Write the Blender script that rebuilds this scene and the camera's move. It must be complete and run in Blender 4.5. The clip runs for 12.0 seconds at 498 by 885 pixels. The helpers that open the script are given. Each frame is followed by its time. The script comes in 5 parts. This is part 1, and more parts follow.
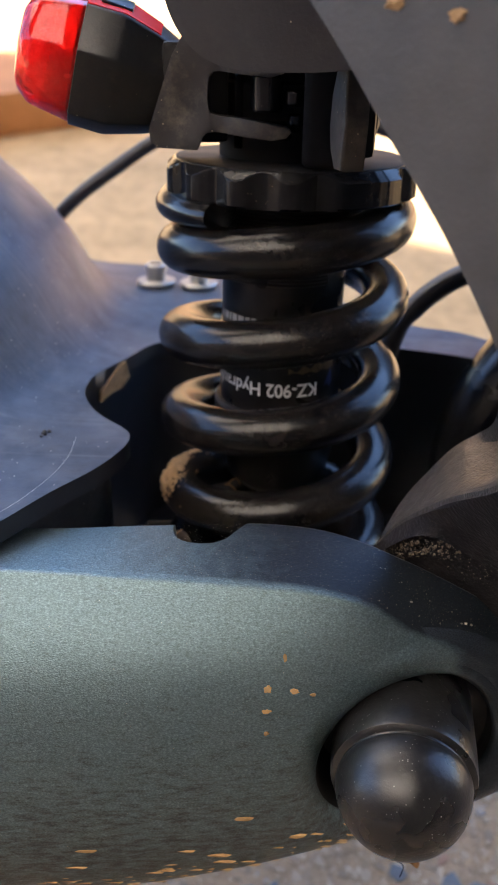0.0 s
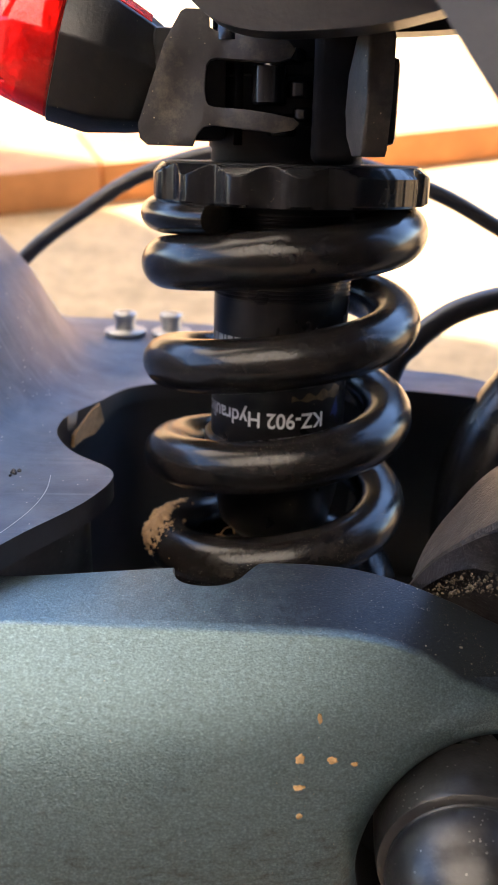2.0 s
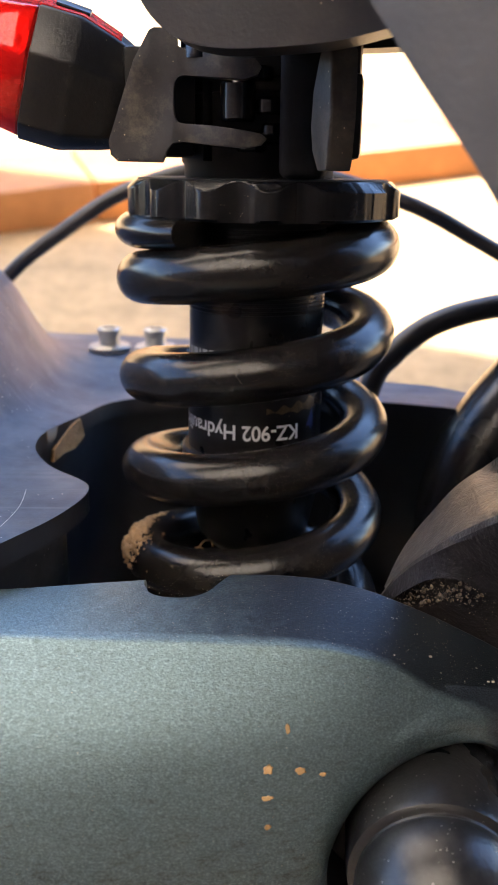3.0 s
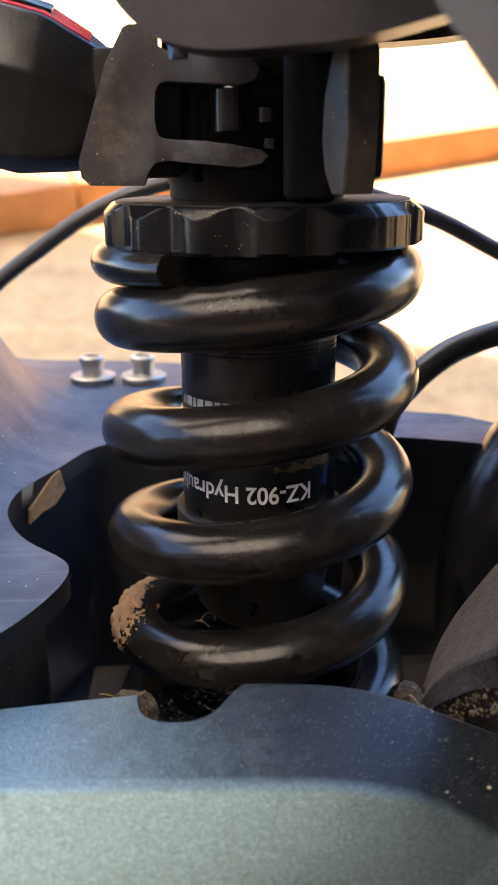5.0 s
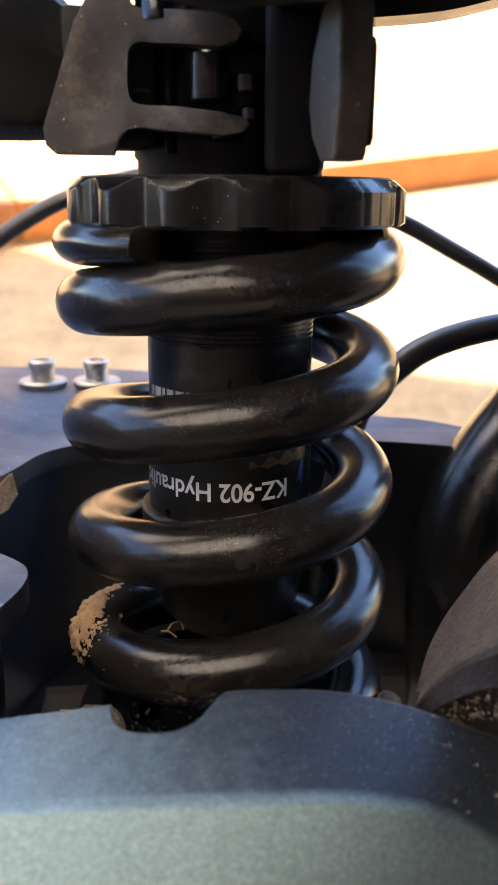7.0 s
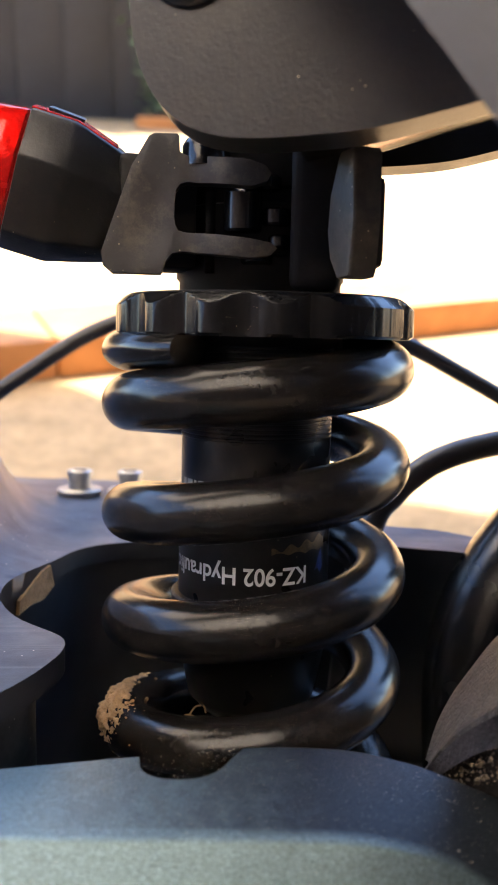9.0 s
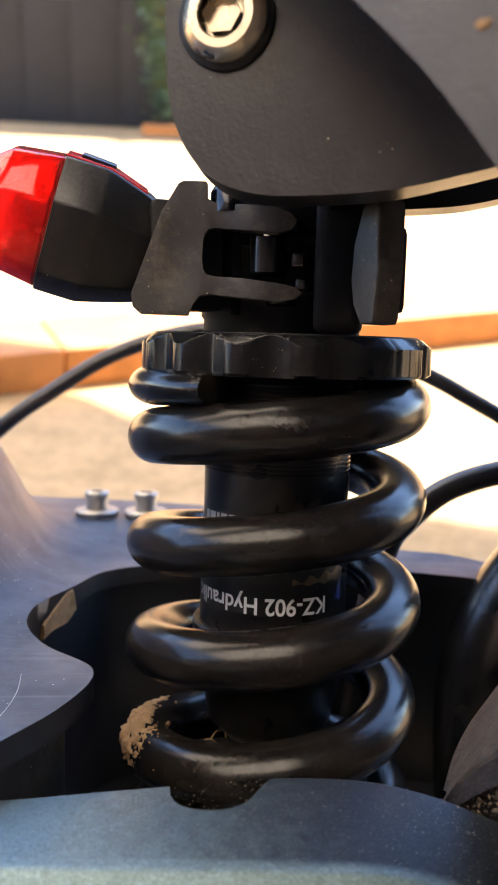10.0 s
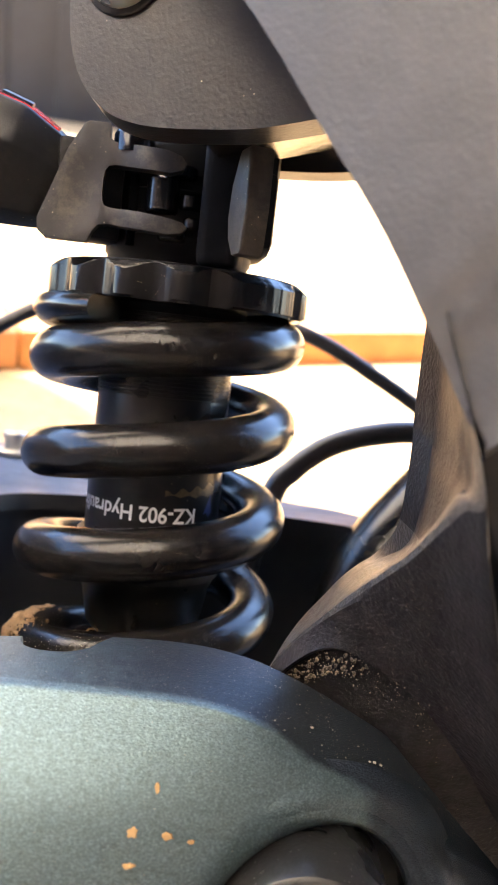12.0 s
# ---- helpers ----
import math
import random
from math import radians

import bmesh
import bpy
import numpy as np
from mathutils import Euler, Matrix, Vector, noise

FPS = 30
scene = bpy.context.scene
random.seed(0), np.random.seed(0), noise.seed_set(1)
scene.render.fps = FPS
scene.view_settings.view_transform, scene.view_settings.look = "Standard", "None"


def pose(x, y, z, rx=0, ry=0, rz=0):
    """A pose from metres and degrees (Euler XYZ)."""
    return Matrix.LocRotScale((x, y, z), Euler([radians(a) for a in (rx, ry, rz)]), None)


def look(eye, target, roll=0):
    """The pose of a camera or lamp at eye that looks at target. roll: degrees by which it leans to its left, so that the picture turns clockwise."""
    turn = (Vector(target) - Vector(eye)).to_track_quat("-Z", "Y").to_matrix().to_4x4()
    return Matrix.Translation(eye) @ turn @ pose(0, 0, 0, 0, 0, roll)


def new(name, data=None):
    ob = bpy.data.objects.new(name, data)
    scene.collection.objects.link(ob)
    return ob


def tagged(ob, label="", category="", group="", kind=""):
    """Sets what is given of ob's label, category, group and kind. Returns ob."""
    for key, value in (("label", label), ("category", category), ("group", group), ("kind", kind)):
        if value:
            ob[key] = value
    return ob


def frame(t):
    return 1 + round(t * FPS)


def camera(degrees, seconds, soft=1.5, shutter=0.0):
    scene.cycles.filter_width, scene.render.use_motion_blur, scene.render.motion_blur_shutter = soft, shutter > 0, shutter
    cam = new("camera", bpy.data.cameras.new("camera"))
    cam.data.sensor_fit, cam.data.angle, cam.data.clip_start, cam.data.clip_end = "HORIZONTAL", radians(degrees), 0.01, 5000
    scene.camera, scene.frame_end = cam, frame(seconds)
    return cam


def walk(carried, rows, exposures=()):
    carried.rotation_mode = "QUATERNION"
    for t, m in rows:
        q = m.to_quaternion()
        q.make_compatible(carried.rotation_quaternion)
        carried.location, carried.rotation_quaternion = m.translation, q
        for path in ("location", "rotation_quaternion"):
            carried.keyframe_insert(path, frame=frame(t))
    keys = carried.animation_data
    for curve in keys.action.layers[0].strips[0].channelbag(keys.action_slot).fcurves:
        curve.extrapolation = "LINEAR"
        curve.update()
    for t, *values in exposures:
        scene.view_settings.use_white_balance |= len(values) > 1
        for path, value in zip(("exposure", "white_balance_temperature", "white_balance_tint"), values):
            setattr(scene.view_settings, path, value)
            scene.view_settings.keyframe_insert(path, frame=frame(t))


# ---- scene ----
cam = camera(32.20, 12.0, soft=1.1)
# The scooter leans on its stand: LEAN turns its own upright axis away from the walk's side.
LEAN, BASE = 18.0, 0.22
S = pose(0, 0, BASE, -LEAN, 0, 0)
# seconds, eye, target, roll, all in the scooter's own axes
PATH = [
    (0, (-0.00016, -0.19024, 0.07499), (-0.00659, -0.00932, -0.01002), 1.17),
    (0.5, (-0.01101, -0.21016, 0.08076), (-0.01498, -0.02615, 0.00250), 0.90),
    (1, (-0.00407, -0.21267, 0.06559), (-0.00685, -0.02785, -0.01078), 1.14),
    (1.5, (-0.00536, -0.20935, 0.05972), (-0.00483, -0.02361, -0.01444), 2.16),
    (2, (-0.01141, -0.17444, 0.05466), (-0.00533, 0.01496, -0.00930), 1.45),
    (2.5, (-0.01269, -0.17662, 0.05277), (-0.00651, 0.01341, -0.00926), 0.95),
    (3, (-0.00655, -0.17558, 0.05444), (-0.00062, 0.01495, -0.00609), 0.86),
    (3.2, (-0.00910, -0.16988, 0.05025), (-0.00278, 0.02056, -0.01052), 0.85),
    (4.8, (-0.00890, -0.14534, 0.05622), (-0.00219, 0.04452, -0.00631), -0.79),
    (5, (-0.00786, -0.14899, 0.05858), (-0.00012, 0.04095, -0.00356), -0.66),
    (5.5, (-0.00928, -0.14814, 0.05676), (0.00163, 0.04183, -0.00481), -0.43),
    (6, (-0.01588, -0.14406, 0.05818), (-0.00072, 0.04560, -0.00349), -0.34),
    (6.5, (-0.00531, -0.14597, 0.06027), (0.01352, 0.04338, -0.00132), -0.10),
    (6.7, (-0.00858, -0.14098, 0.05511), (0.01193, 0.04845, -0.00570), 0.12),
    (8.3, (-0.01850, -0.16019, 0.03969), (0.00362, 0.03696, 0.01436), 1.36),
    (8.5, (-0.01804, -0.15920, 0.04010), (0.00125, 0.03818, 0.01422), 1.09),
    (9, (-0.01453, -0.15663, 0.04541), (0.00217, 0.04122, 0.02137), 1.29),
    (9.5, (-0.02280, -0.15832, 0.04875), (-0.00595, 0.03965, 0.02589), 1.62),
    (10, (-0.01853, -0.16053, 0.05086), (-0.00236, 0.03752, 0.02813), 1.66),
    (10.5, (-0.01443, -0.15510, 0.04228), (0.00092, 0.04330, 0.02221), 1.32),
    (11, (-0.00389, -0.16025, 0.04507), (0.01002, 0.03841, 0.02651), 0.47),
    (11.5, (0.01059, -0.16965, 0.03899), (0.02405, 0.02902, 0.02035), -0.01),
    (12, (-0.00420, -0.18098, 0.03696), (0.02096, 0.01652, 0.01799), 6.38),
]

cam.data.dof.use_dof, cam.data.dof.focus_distance, cam.data.dof.aperture_fstop = True, 0.14, 40.0
# the camera's own exposure, in stops, and white balance
EXPOSURES = [(0, 2.69, 6450, 14), (0.5, 3.04, 6650, 14), (1, 2.87, 6650, 14), (1.5, 2.87, 6650, 14), (2, 3.08, 6650, 14), (3, 2.99, 6600, 14), (5, 3.14, 6750, 14), (6.5, 3.19, 6750, 14),
             (8.5, 2.99, 6650, 14), (9.5, 3.01, 6900, 14), (10.5, 3.01, 6800, 14), (11, 3.06, 6750, 14), (11.5, 3.34, 6750, 14), (12, 3.80, 6950, 14)]
walk(cam, [(t, S @ look(eye, target, roll)) for t, eye, target, roll in PATH], EXPOSURES)

# ---- light ----
SUN_ELEVATION, SUN_AZIMUTH = 70.0, 20.0
world = bpy.data.worlds.new("sky")
scene.world = world
world.use_nodes = True
wn = world.node_tree.nodes
sky = wn.new("ShaderNodeTexSky")
sky.sky_type, sky.sun_disc = "NISHITA", False
sky.dust_density, sky.ozone_density, sky.altitude = 0.0, 4.0, 1200.0
sky.sun_elevation, sky.sun_rotation = radians(SUN_ELEVATION), radians(SUN_AZIMUTH)
wn["Background"].inputs["Strength"].default_value = 0.15
world.node_tree.links.new(sky.outputs["Color"], wn["Background"].inputs["Color"])
sun_data = bpy.data.lights.new("sun", "SUN")
sun_data.energy, sun_data.angle, sun_data.color = 3.6, radians(0.5), (1.0, 0.93, 0.82)
sun = new("sun", sun_data)
se, sa = radians(SUN_ELEVATION), radians(SUN_AZIMUTH)
SUN_FROM = Vector((math.sin(sa) * math.cos(se), math.cos(sa) * math.cos(se), math.sin(se)))
sun.matrix_world = look(SUN_FROM * 20, (0, 0, 0))


# ---- materials ----
def material(name, colour, rough=0.5, metal=0.0, vary=0.0, scale=200.0, bump=0.0, bump_scale=900.0, dust=None, dust_amount=0.0,
             dust_scale=400.0, second=None, coat=0.0, spec=0.5, rough_vary=0.08, film_amount=0.5, speck=(0.05, 0.11), streak=None, streak_turn=0.0, streak_amount=0.5):
    """A surface with grain: colour varied at two scales, fine relief, and dust specks and films of another colour."""
    m = bpy.data.materials.new(name)
    m.use_nodes = True
    n, l = m.node_tree.nodes, m.node_tree.links
    b = n["Principled BSDF"]
    b.inputs["Metallic"].default_value = metal
    b.inputs["Specular IOR Level"].default_value = spec
    b.inputs["Coat Weight"].default_value = coat
    b.inputs["Coat Roughness"].default_value = 0.15
    co = n.new("ShaderNodeTexCoord").outputs["Object"]

    def tex(sc, detail=4.0, rou=0.6):
        t = n.new("ShaderNodeTexNoise")
        t.inputs["Scale"].default_value, t.inputs["Detail"].default_value, t.inputs["Roughness"].default_value = sc, detail, rou
        l.new(co, t.inputs["Vector"])
        return t.outputs["Fac"]

    def ramp(fac, a, c, va=0.0, vc=1.0):
        r = n.new("ShaderNodeMapRange")
        r.inputs["From Min"].default_value, r.inputs["From Max"].default_value = a, c
        r.inputs["To Min"].default_value, r.inputs["To Max"].default_value = va, vc
        l.new(fac, r.inputs["Value"])
        return r.outputs["Result"]

    def mix(fac, a, c):
        x = n.new("ShaderNodeMix")
        x.data_type = "RGBA"
        if isinstance(fac, float):
            x.inputs["Factor"].default_value = fac
        else:
            l.new(fac, x.inputs["Factor"])
        for socket, v in ((x.inputs[6], a), (x.inputs[7], c)):
            if isinstance(v, tuple):
                socket.default_value = (*v, 1.0)
            else:
                l.new(v, socket)
        return x.outputs[2]

    big = tex(scale * 0.22, 3.0)
    fine = tex(scale, 6.0)
    dark = second or tuple(v * (1 - vary) for v in colour)
    c = mix(ramp(big, 0.3, 0.7), colour, dark)
    c = mix(ramp(fine, 0.35, 0.75, 0.0, vary), c, tuple(min(1.0, v * 1.6 + 0.01) for v in colour))
    rough_out = ramp(big, 0.25, 0.75, max(0.02, rough - rough_vary), rough + rough_vary)
    if dust:
        specks = n.new("ShaderNodeTexVoronoi")
        specks.inputs["Scale"].default_value = dust_scale
        l.new(co, specks.inputs["Vector"])
        near = ramp(specks.outputs["Distance"], *speck, 1.0, 0.0)
        some = n.new("ShaderNodeMath")
        some.operation = "MULTIPLY"
        l.new(near, some.inputs[0])
        l.new(ramp(tex(scale * 0.6, 2.0), 0.62 - 0.2 * dust_amount, 0.64 - 0.2 * dust_amount), some.inputs[1])
        film = ramp(tex(scale * 0.35, 8.0, 0.7), 0.5, 0.8, 0.0, film_amount * dust_amount)
        c = mix(film, c, dust)
        c = mix(some.outputs[0], c, tuple(min(1.0, v * 1.5) for v in dust))
    if streak:
        mp = n.new("ShaderNodeMapping")
        mp.inputs["Rotation"].default_value = (0, 0, radians(streak_turn))
        mp.inputs["Scale"].default_value = (18.0, 1500.0, 60.0)
        l.new(co, mp.inputs["Vector"])
        fibre = n.new("ShaderNodeTexNoise")
        fibre.inputs["Scale"].default_value, fibre.inputs["Detail"].default_value = 1.0, 4.0
        l.new(mp.outputs["Vector"], fibre.inputs["Vector"])
        worn = n.new("ShaderNodeMath")
        worn.operation = "MULTIPLY"
        l.new(ramp(fibre.outputs["Fac"], 0.56, 0.72), worn.inputs[0])
        l.new(ramp(tex(28.0, 3.0), 0.42, 0.68, 0.05, streak_amount), worn.inputs[1])
        c = mix(worn.outputs[0], c, streak)
    l.new(c, b.inputs["Base Color"])
    l.new(rough_out, b.inputs["Roughness"])
    if bump:
        k = n.new("ShaderNodeBump")
        k.inputs["Strength"].default_value, k.inputs["Distance"].default_value = 1.0, bump
        l.new(tex(bump_scale, 3.0), k.inputs["Height"])
        l.new(k.outputs["Normal"], b.inputs["Normal"])
    return m


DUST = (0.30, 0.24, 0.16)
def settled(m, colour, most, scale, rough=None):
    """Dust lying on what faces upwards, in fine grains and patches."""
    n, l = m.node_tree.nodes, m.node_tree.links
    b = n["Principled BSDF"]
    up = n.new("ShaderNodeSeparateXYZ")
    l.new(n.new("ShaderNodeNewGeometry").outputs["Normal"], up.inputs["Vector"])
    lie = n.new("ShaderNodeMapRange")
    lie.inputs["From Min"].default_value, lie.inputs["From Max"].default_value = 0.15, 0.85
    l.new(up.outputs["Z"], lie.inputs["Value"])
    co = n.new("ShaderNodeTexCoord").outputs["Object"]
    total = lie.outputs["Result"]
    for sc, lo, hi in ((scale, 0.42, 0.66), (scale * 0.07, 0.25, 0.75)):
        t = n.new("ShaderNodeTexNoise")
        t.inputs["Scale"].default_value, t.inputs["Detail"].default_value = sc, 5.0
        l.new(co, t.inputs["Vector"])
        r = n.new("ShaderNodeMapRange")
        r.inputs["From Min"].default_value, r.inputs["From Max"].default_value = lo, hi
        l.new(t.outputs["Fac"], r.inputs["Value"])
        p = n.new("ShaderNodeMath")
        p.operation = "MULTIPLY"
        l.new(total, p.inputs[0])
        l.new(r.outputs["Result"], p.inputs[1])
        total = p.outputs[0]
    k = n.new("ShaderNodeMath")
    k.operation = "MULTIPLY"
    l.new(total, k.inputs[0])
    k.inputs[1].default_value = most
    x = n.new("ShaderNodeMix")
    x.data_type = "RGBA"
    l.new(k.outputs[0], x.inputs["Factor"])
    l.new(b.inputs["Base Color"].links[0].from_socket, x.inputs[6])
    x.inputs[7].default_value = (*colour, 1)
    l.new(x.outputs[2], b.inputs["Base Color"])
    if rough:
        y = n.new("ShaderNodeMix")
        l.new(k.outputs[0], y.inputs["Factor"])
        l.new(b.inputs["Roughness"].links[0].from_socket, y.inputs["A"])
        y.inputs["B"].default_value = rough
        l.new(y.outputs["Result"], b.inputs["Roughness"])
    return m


SPRING = material("satin_black_spring", (0.0062, 0.0054, 0.0050), 0.23, 0.0, 0.4, 300, 0.000012, 2500, (0.2, 0.165, 0.12), 0.45, 3300, spec=0.34, film_amount=0.14, speck=(0.06, 0.16), rough_vary=0.02)
ANODISED = material("black_anodised", (0.007, 0.007, 0.008), 0.2, 0.2, 0.3, 300, 0.00001, 3000, DUST, 0.06, 900)
DAMPER = material("black_damper", (0.0085, 0.0075, 0.0072), 0.3, 0.0, 0.3, 300, 0.00001, 2500, DUST, 0.12, 600, spec=0.32)
WHITE_INK = material("white_ink", (0.75, 0.75, 0.74), 0.4, 0.0, 0.1, 900)
GREY_INK = material("faded_ink", (0.26, 0.26, 0.25), 0.4, 0.0, 0.5, 1500)
GOLD_INK = material("gold_ink", (0.09, 0.055, 0.02), 0.35, 0.0, 0.8, 900)
BLUE_INK = material("blue_ink", (0.025, 0.04, 0.13), 0.4, 0.0, 0.3, 700)
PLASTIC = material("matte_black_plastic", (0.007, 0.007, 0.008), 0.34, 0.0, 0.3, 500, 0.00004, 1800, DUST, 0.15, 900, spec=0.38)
STRAP = material("black_rubber_clamp", (0.0125, 0.0102, 0.0090), 0.5, 0.0, 0.4, 500, 0.00004, 1400, DUST, 0.6, 700)
TAB = material("dusty_rubber_tab", (0.034, 0.028, 0.023), 0.55, 0.0, 0.4, 500, 0.00006, 1400, DUST, 0.5, 700)
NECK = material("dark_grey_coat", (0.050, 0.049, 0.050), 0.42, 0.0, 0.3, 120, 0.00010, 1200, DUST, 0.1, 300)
POWDER = material("black_powder_coat", (0.0145, 0.0122, 0.0118), 0.38, 0.0, 0.3, 300, 0.00007, 1400, DUST, 0.12, 700)
GRIMY_SHADED = material("grimy_shaded_coat", (0.0135, 0.0105, 0.0102), 0.5, 0.0, 0.5, 500, 0.0003, 1300, DUST, 0.2, 1800, spec=0.2, film_amount=0.2)
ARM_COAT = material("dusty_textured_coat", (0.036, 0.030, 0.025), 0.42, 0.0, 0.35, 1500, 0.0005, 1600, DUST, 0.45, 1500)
RUBBER = material("black_rubber", (0.0085, 0.0085, 0.0088), 0.29, 0.0, 0.4, 300, 0.00006, 1500, (0.26, 0.25, 0.235), 0.5, 1300, spec=0.5, film_amount=0.06, speck=(0.06, 0.15), rough_vary=0.08)
MUDGUARD = material("slate_plastic", (0.047, 0.064, 0.100), 0.46, 0.0, 0.45, 220, 0.00003, 2500, (0.36, 0.34, 0.32), 0.65, 620, spec=0.3, film_amount=0.2,  streak=(0.26, 0.26, 0.29), streak_turn=35.0, streak_amount=0.4)
GLOSS = material("glossy_black_tube", (0.006, 0.006, 0.0065), 0.24, 0.0, 0.3, 300, 0.00002, 1500, DUST, 0.12, 900)
SKIRT = material("dusty_black_skirt", (0.014, 0.0135, 0.014), 0.4, 0.0, 0.4, 160, 0.0006, 90, (0.13, 0.12, 0.11), 0.9, 500, film_amount=0.6)
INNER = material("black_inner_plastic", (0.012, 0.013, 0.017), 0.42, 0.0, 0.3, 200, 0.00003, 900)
COLLAR = material("black_collar", (0.008, 0.008, 0.009), 0.2, 0.1, 0.3, 300, 0.00001, 3000, DUST, 0.3, 1200, spec=0.2, film_amount=0.1)
MATTE_BLACK = material("matte_black_metal", (0.0100, 0.0090, 0.0090), 0.55, 0.0, 0.3, 300, 0.00002, 1500, spec=0.2)
DULL_STRAP = material("dull_black_strap", (0.0045, 0.0041, 0.0041), 0.7, 0.0, 0.3, 400, 0.00003, 1500, spec=0.08)
TYRE = material("tyre_rubber", (0.016, 0.016, 0.016), 0.6, 0.0, 0.4, 200, 0.0001, 700, DUST, 0.5, 300)
STEEL = material("bright_steel", (0.66, 0.56, 0.42), 0.3, 1.0, 0.2, 500)
ALLOY = material("dull_zinc", (0.5, 0.48, 0.44), 0.4, 1.0, 0.2, 500, 0.00003, 1500)
CHROME = material("chrome_rod", (0.6, 0.6, 0.6), 0.12, 1.0, 0.1, 500)
CABLE = material("black_cable_sheath", (0.020, 0.018, 0.018), 0.36, 0.0, 0.2, 300, 0.00001, 1500)
MUD = material("dried_mud", (0.31, 0.185, 0.085), 0.95, 0.0, 0.5, 600, 0.0006, 1500)
SOIL = material("brown_soil", (0.15, 0.105, 0.062), 0.95, 0.0, 0.6, 900, 0.0002, 900)
DARK_SOIL = material("dark_packed_soil", (0.075, 0.055, 0.034), 0.95, 0.0, 0.7, 900, 0.0006, 1500)
PALE_CHIP = material("pale_stone", (0.42, 0.45, 0.40), 0.6, 0.0, 0.3, 500)
LEAF = material("dry_leaf", (0.22, 0.10, 0.03), 0.7, 0.0, 0.5, 500, 0.0001, 900)
TEAL = material("teal_metallic_paint", (0.146, 0.210, 0.229), 0.41, 0.84, 0.34, 7000, 0.00012, 5200, (0.32, 0.30, 0.26), 0.04, 900)
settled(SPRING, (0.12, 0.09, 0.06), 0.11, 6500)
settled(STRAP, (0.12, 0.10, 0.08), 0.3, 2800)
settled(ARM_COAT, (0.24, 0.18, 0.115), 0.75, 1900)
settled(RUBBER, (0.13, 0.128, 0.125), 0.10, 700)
# orange-peel grain of the paint, drawn out along the arm
t_grain = TEAL.node_tree.nodes.new("ShaderNodeMapping")
t_grain.inputs["Scale"].default_value = (2900.0, 5000.0, 5000.0)
TEAL.node_tree.links.new(TEAL.node_tree.nodes["Texture Coordinate"].outputs["Object"], t_grain.inputs["Vector"])
t_peel = TEAL.node_tree.nodes.new("ShaderNodeTexNoise")
t_peel.inputs["Scale"].default_value, t_peel.inputs["Detail"].default_value = 1.0, 3.0
TEAL.node_tree.links.new(t_grain.outputs["Vector"], t_peel.inputs["Vector"])
TEAL.node_tree.links.new(t_peel.outputs["Fac"], TEAL.node_tree.nodes["Bump"].inputs["Height"])
# oily road grime on the swing arm's inner end, thinning out in blotches; over the top its dim blue reflection is put
# into the same colour
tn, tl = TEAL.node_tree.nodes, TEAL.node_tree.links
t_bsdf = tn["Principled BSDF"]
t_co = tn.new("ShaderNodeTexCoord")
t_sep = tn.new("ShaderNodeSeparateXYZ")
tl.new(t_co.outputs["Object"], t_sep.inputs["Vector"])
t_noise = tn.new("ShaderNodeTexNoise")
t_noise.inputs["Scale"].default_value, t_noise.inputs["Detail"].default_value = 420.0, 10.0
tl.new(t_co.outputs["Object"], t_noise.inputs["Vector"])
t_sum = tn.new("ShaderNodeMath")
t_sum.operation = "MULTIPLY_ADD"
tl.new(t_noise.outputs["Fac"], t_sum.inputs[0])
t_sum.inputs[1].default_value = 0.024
# whole top face goes darker: its dim sky reflection put into the colour
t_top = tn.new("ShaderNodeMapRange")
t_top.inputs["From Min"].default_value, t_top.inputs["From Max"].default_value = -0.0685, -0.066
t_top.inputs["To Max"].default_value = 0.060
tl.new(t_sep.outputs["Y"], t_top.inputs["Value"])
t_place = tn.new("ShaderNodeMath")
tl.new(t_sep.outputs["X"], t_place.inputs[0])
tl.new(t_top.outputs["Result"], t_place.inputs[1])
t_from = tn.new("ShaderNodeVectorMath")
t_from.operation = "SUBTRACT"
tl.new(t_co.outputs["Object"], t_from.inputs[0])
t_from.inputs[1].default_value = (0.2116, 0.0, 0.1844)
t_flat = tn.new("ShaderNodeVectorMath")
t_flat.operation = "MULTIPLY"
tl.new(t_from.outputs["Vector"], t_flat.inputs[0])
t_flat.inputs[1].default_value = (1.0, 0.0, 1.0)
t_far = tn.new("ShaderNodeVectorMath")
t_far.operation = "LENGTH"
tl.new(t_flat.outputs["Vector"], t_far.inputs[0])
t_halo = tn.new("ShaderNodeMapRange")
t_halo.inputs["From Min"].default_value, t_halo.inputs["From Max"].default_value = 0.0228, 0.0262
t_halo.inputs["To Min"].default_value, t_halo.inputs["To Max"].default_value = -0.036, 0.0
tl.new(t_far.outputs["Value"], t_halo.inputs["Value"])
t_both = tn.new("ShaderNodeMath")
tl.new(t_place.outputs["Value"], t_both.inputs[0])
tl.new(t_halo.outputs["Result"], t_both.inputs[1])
# and on the top near the mudguard, whose shadow is put into the colour with it
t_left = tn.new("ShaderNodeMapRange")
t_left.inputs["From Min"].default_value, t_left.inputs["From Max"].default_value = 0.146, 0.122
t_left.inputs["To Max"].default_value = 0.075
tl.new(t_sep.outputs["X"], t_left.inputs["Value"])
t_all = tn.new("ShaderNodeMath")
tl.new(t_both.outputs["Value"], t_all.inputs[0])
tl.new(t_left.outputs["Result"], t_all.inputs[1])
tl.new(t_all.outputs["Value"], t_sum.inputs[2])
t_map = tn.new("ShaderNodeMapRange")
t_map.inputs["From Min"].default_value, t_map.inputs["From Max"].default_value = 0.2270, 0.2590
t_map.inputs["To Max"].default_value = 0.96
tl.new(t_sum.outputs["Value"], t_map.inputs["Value"])
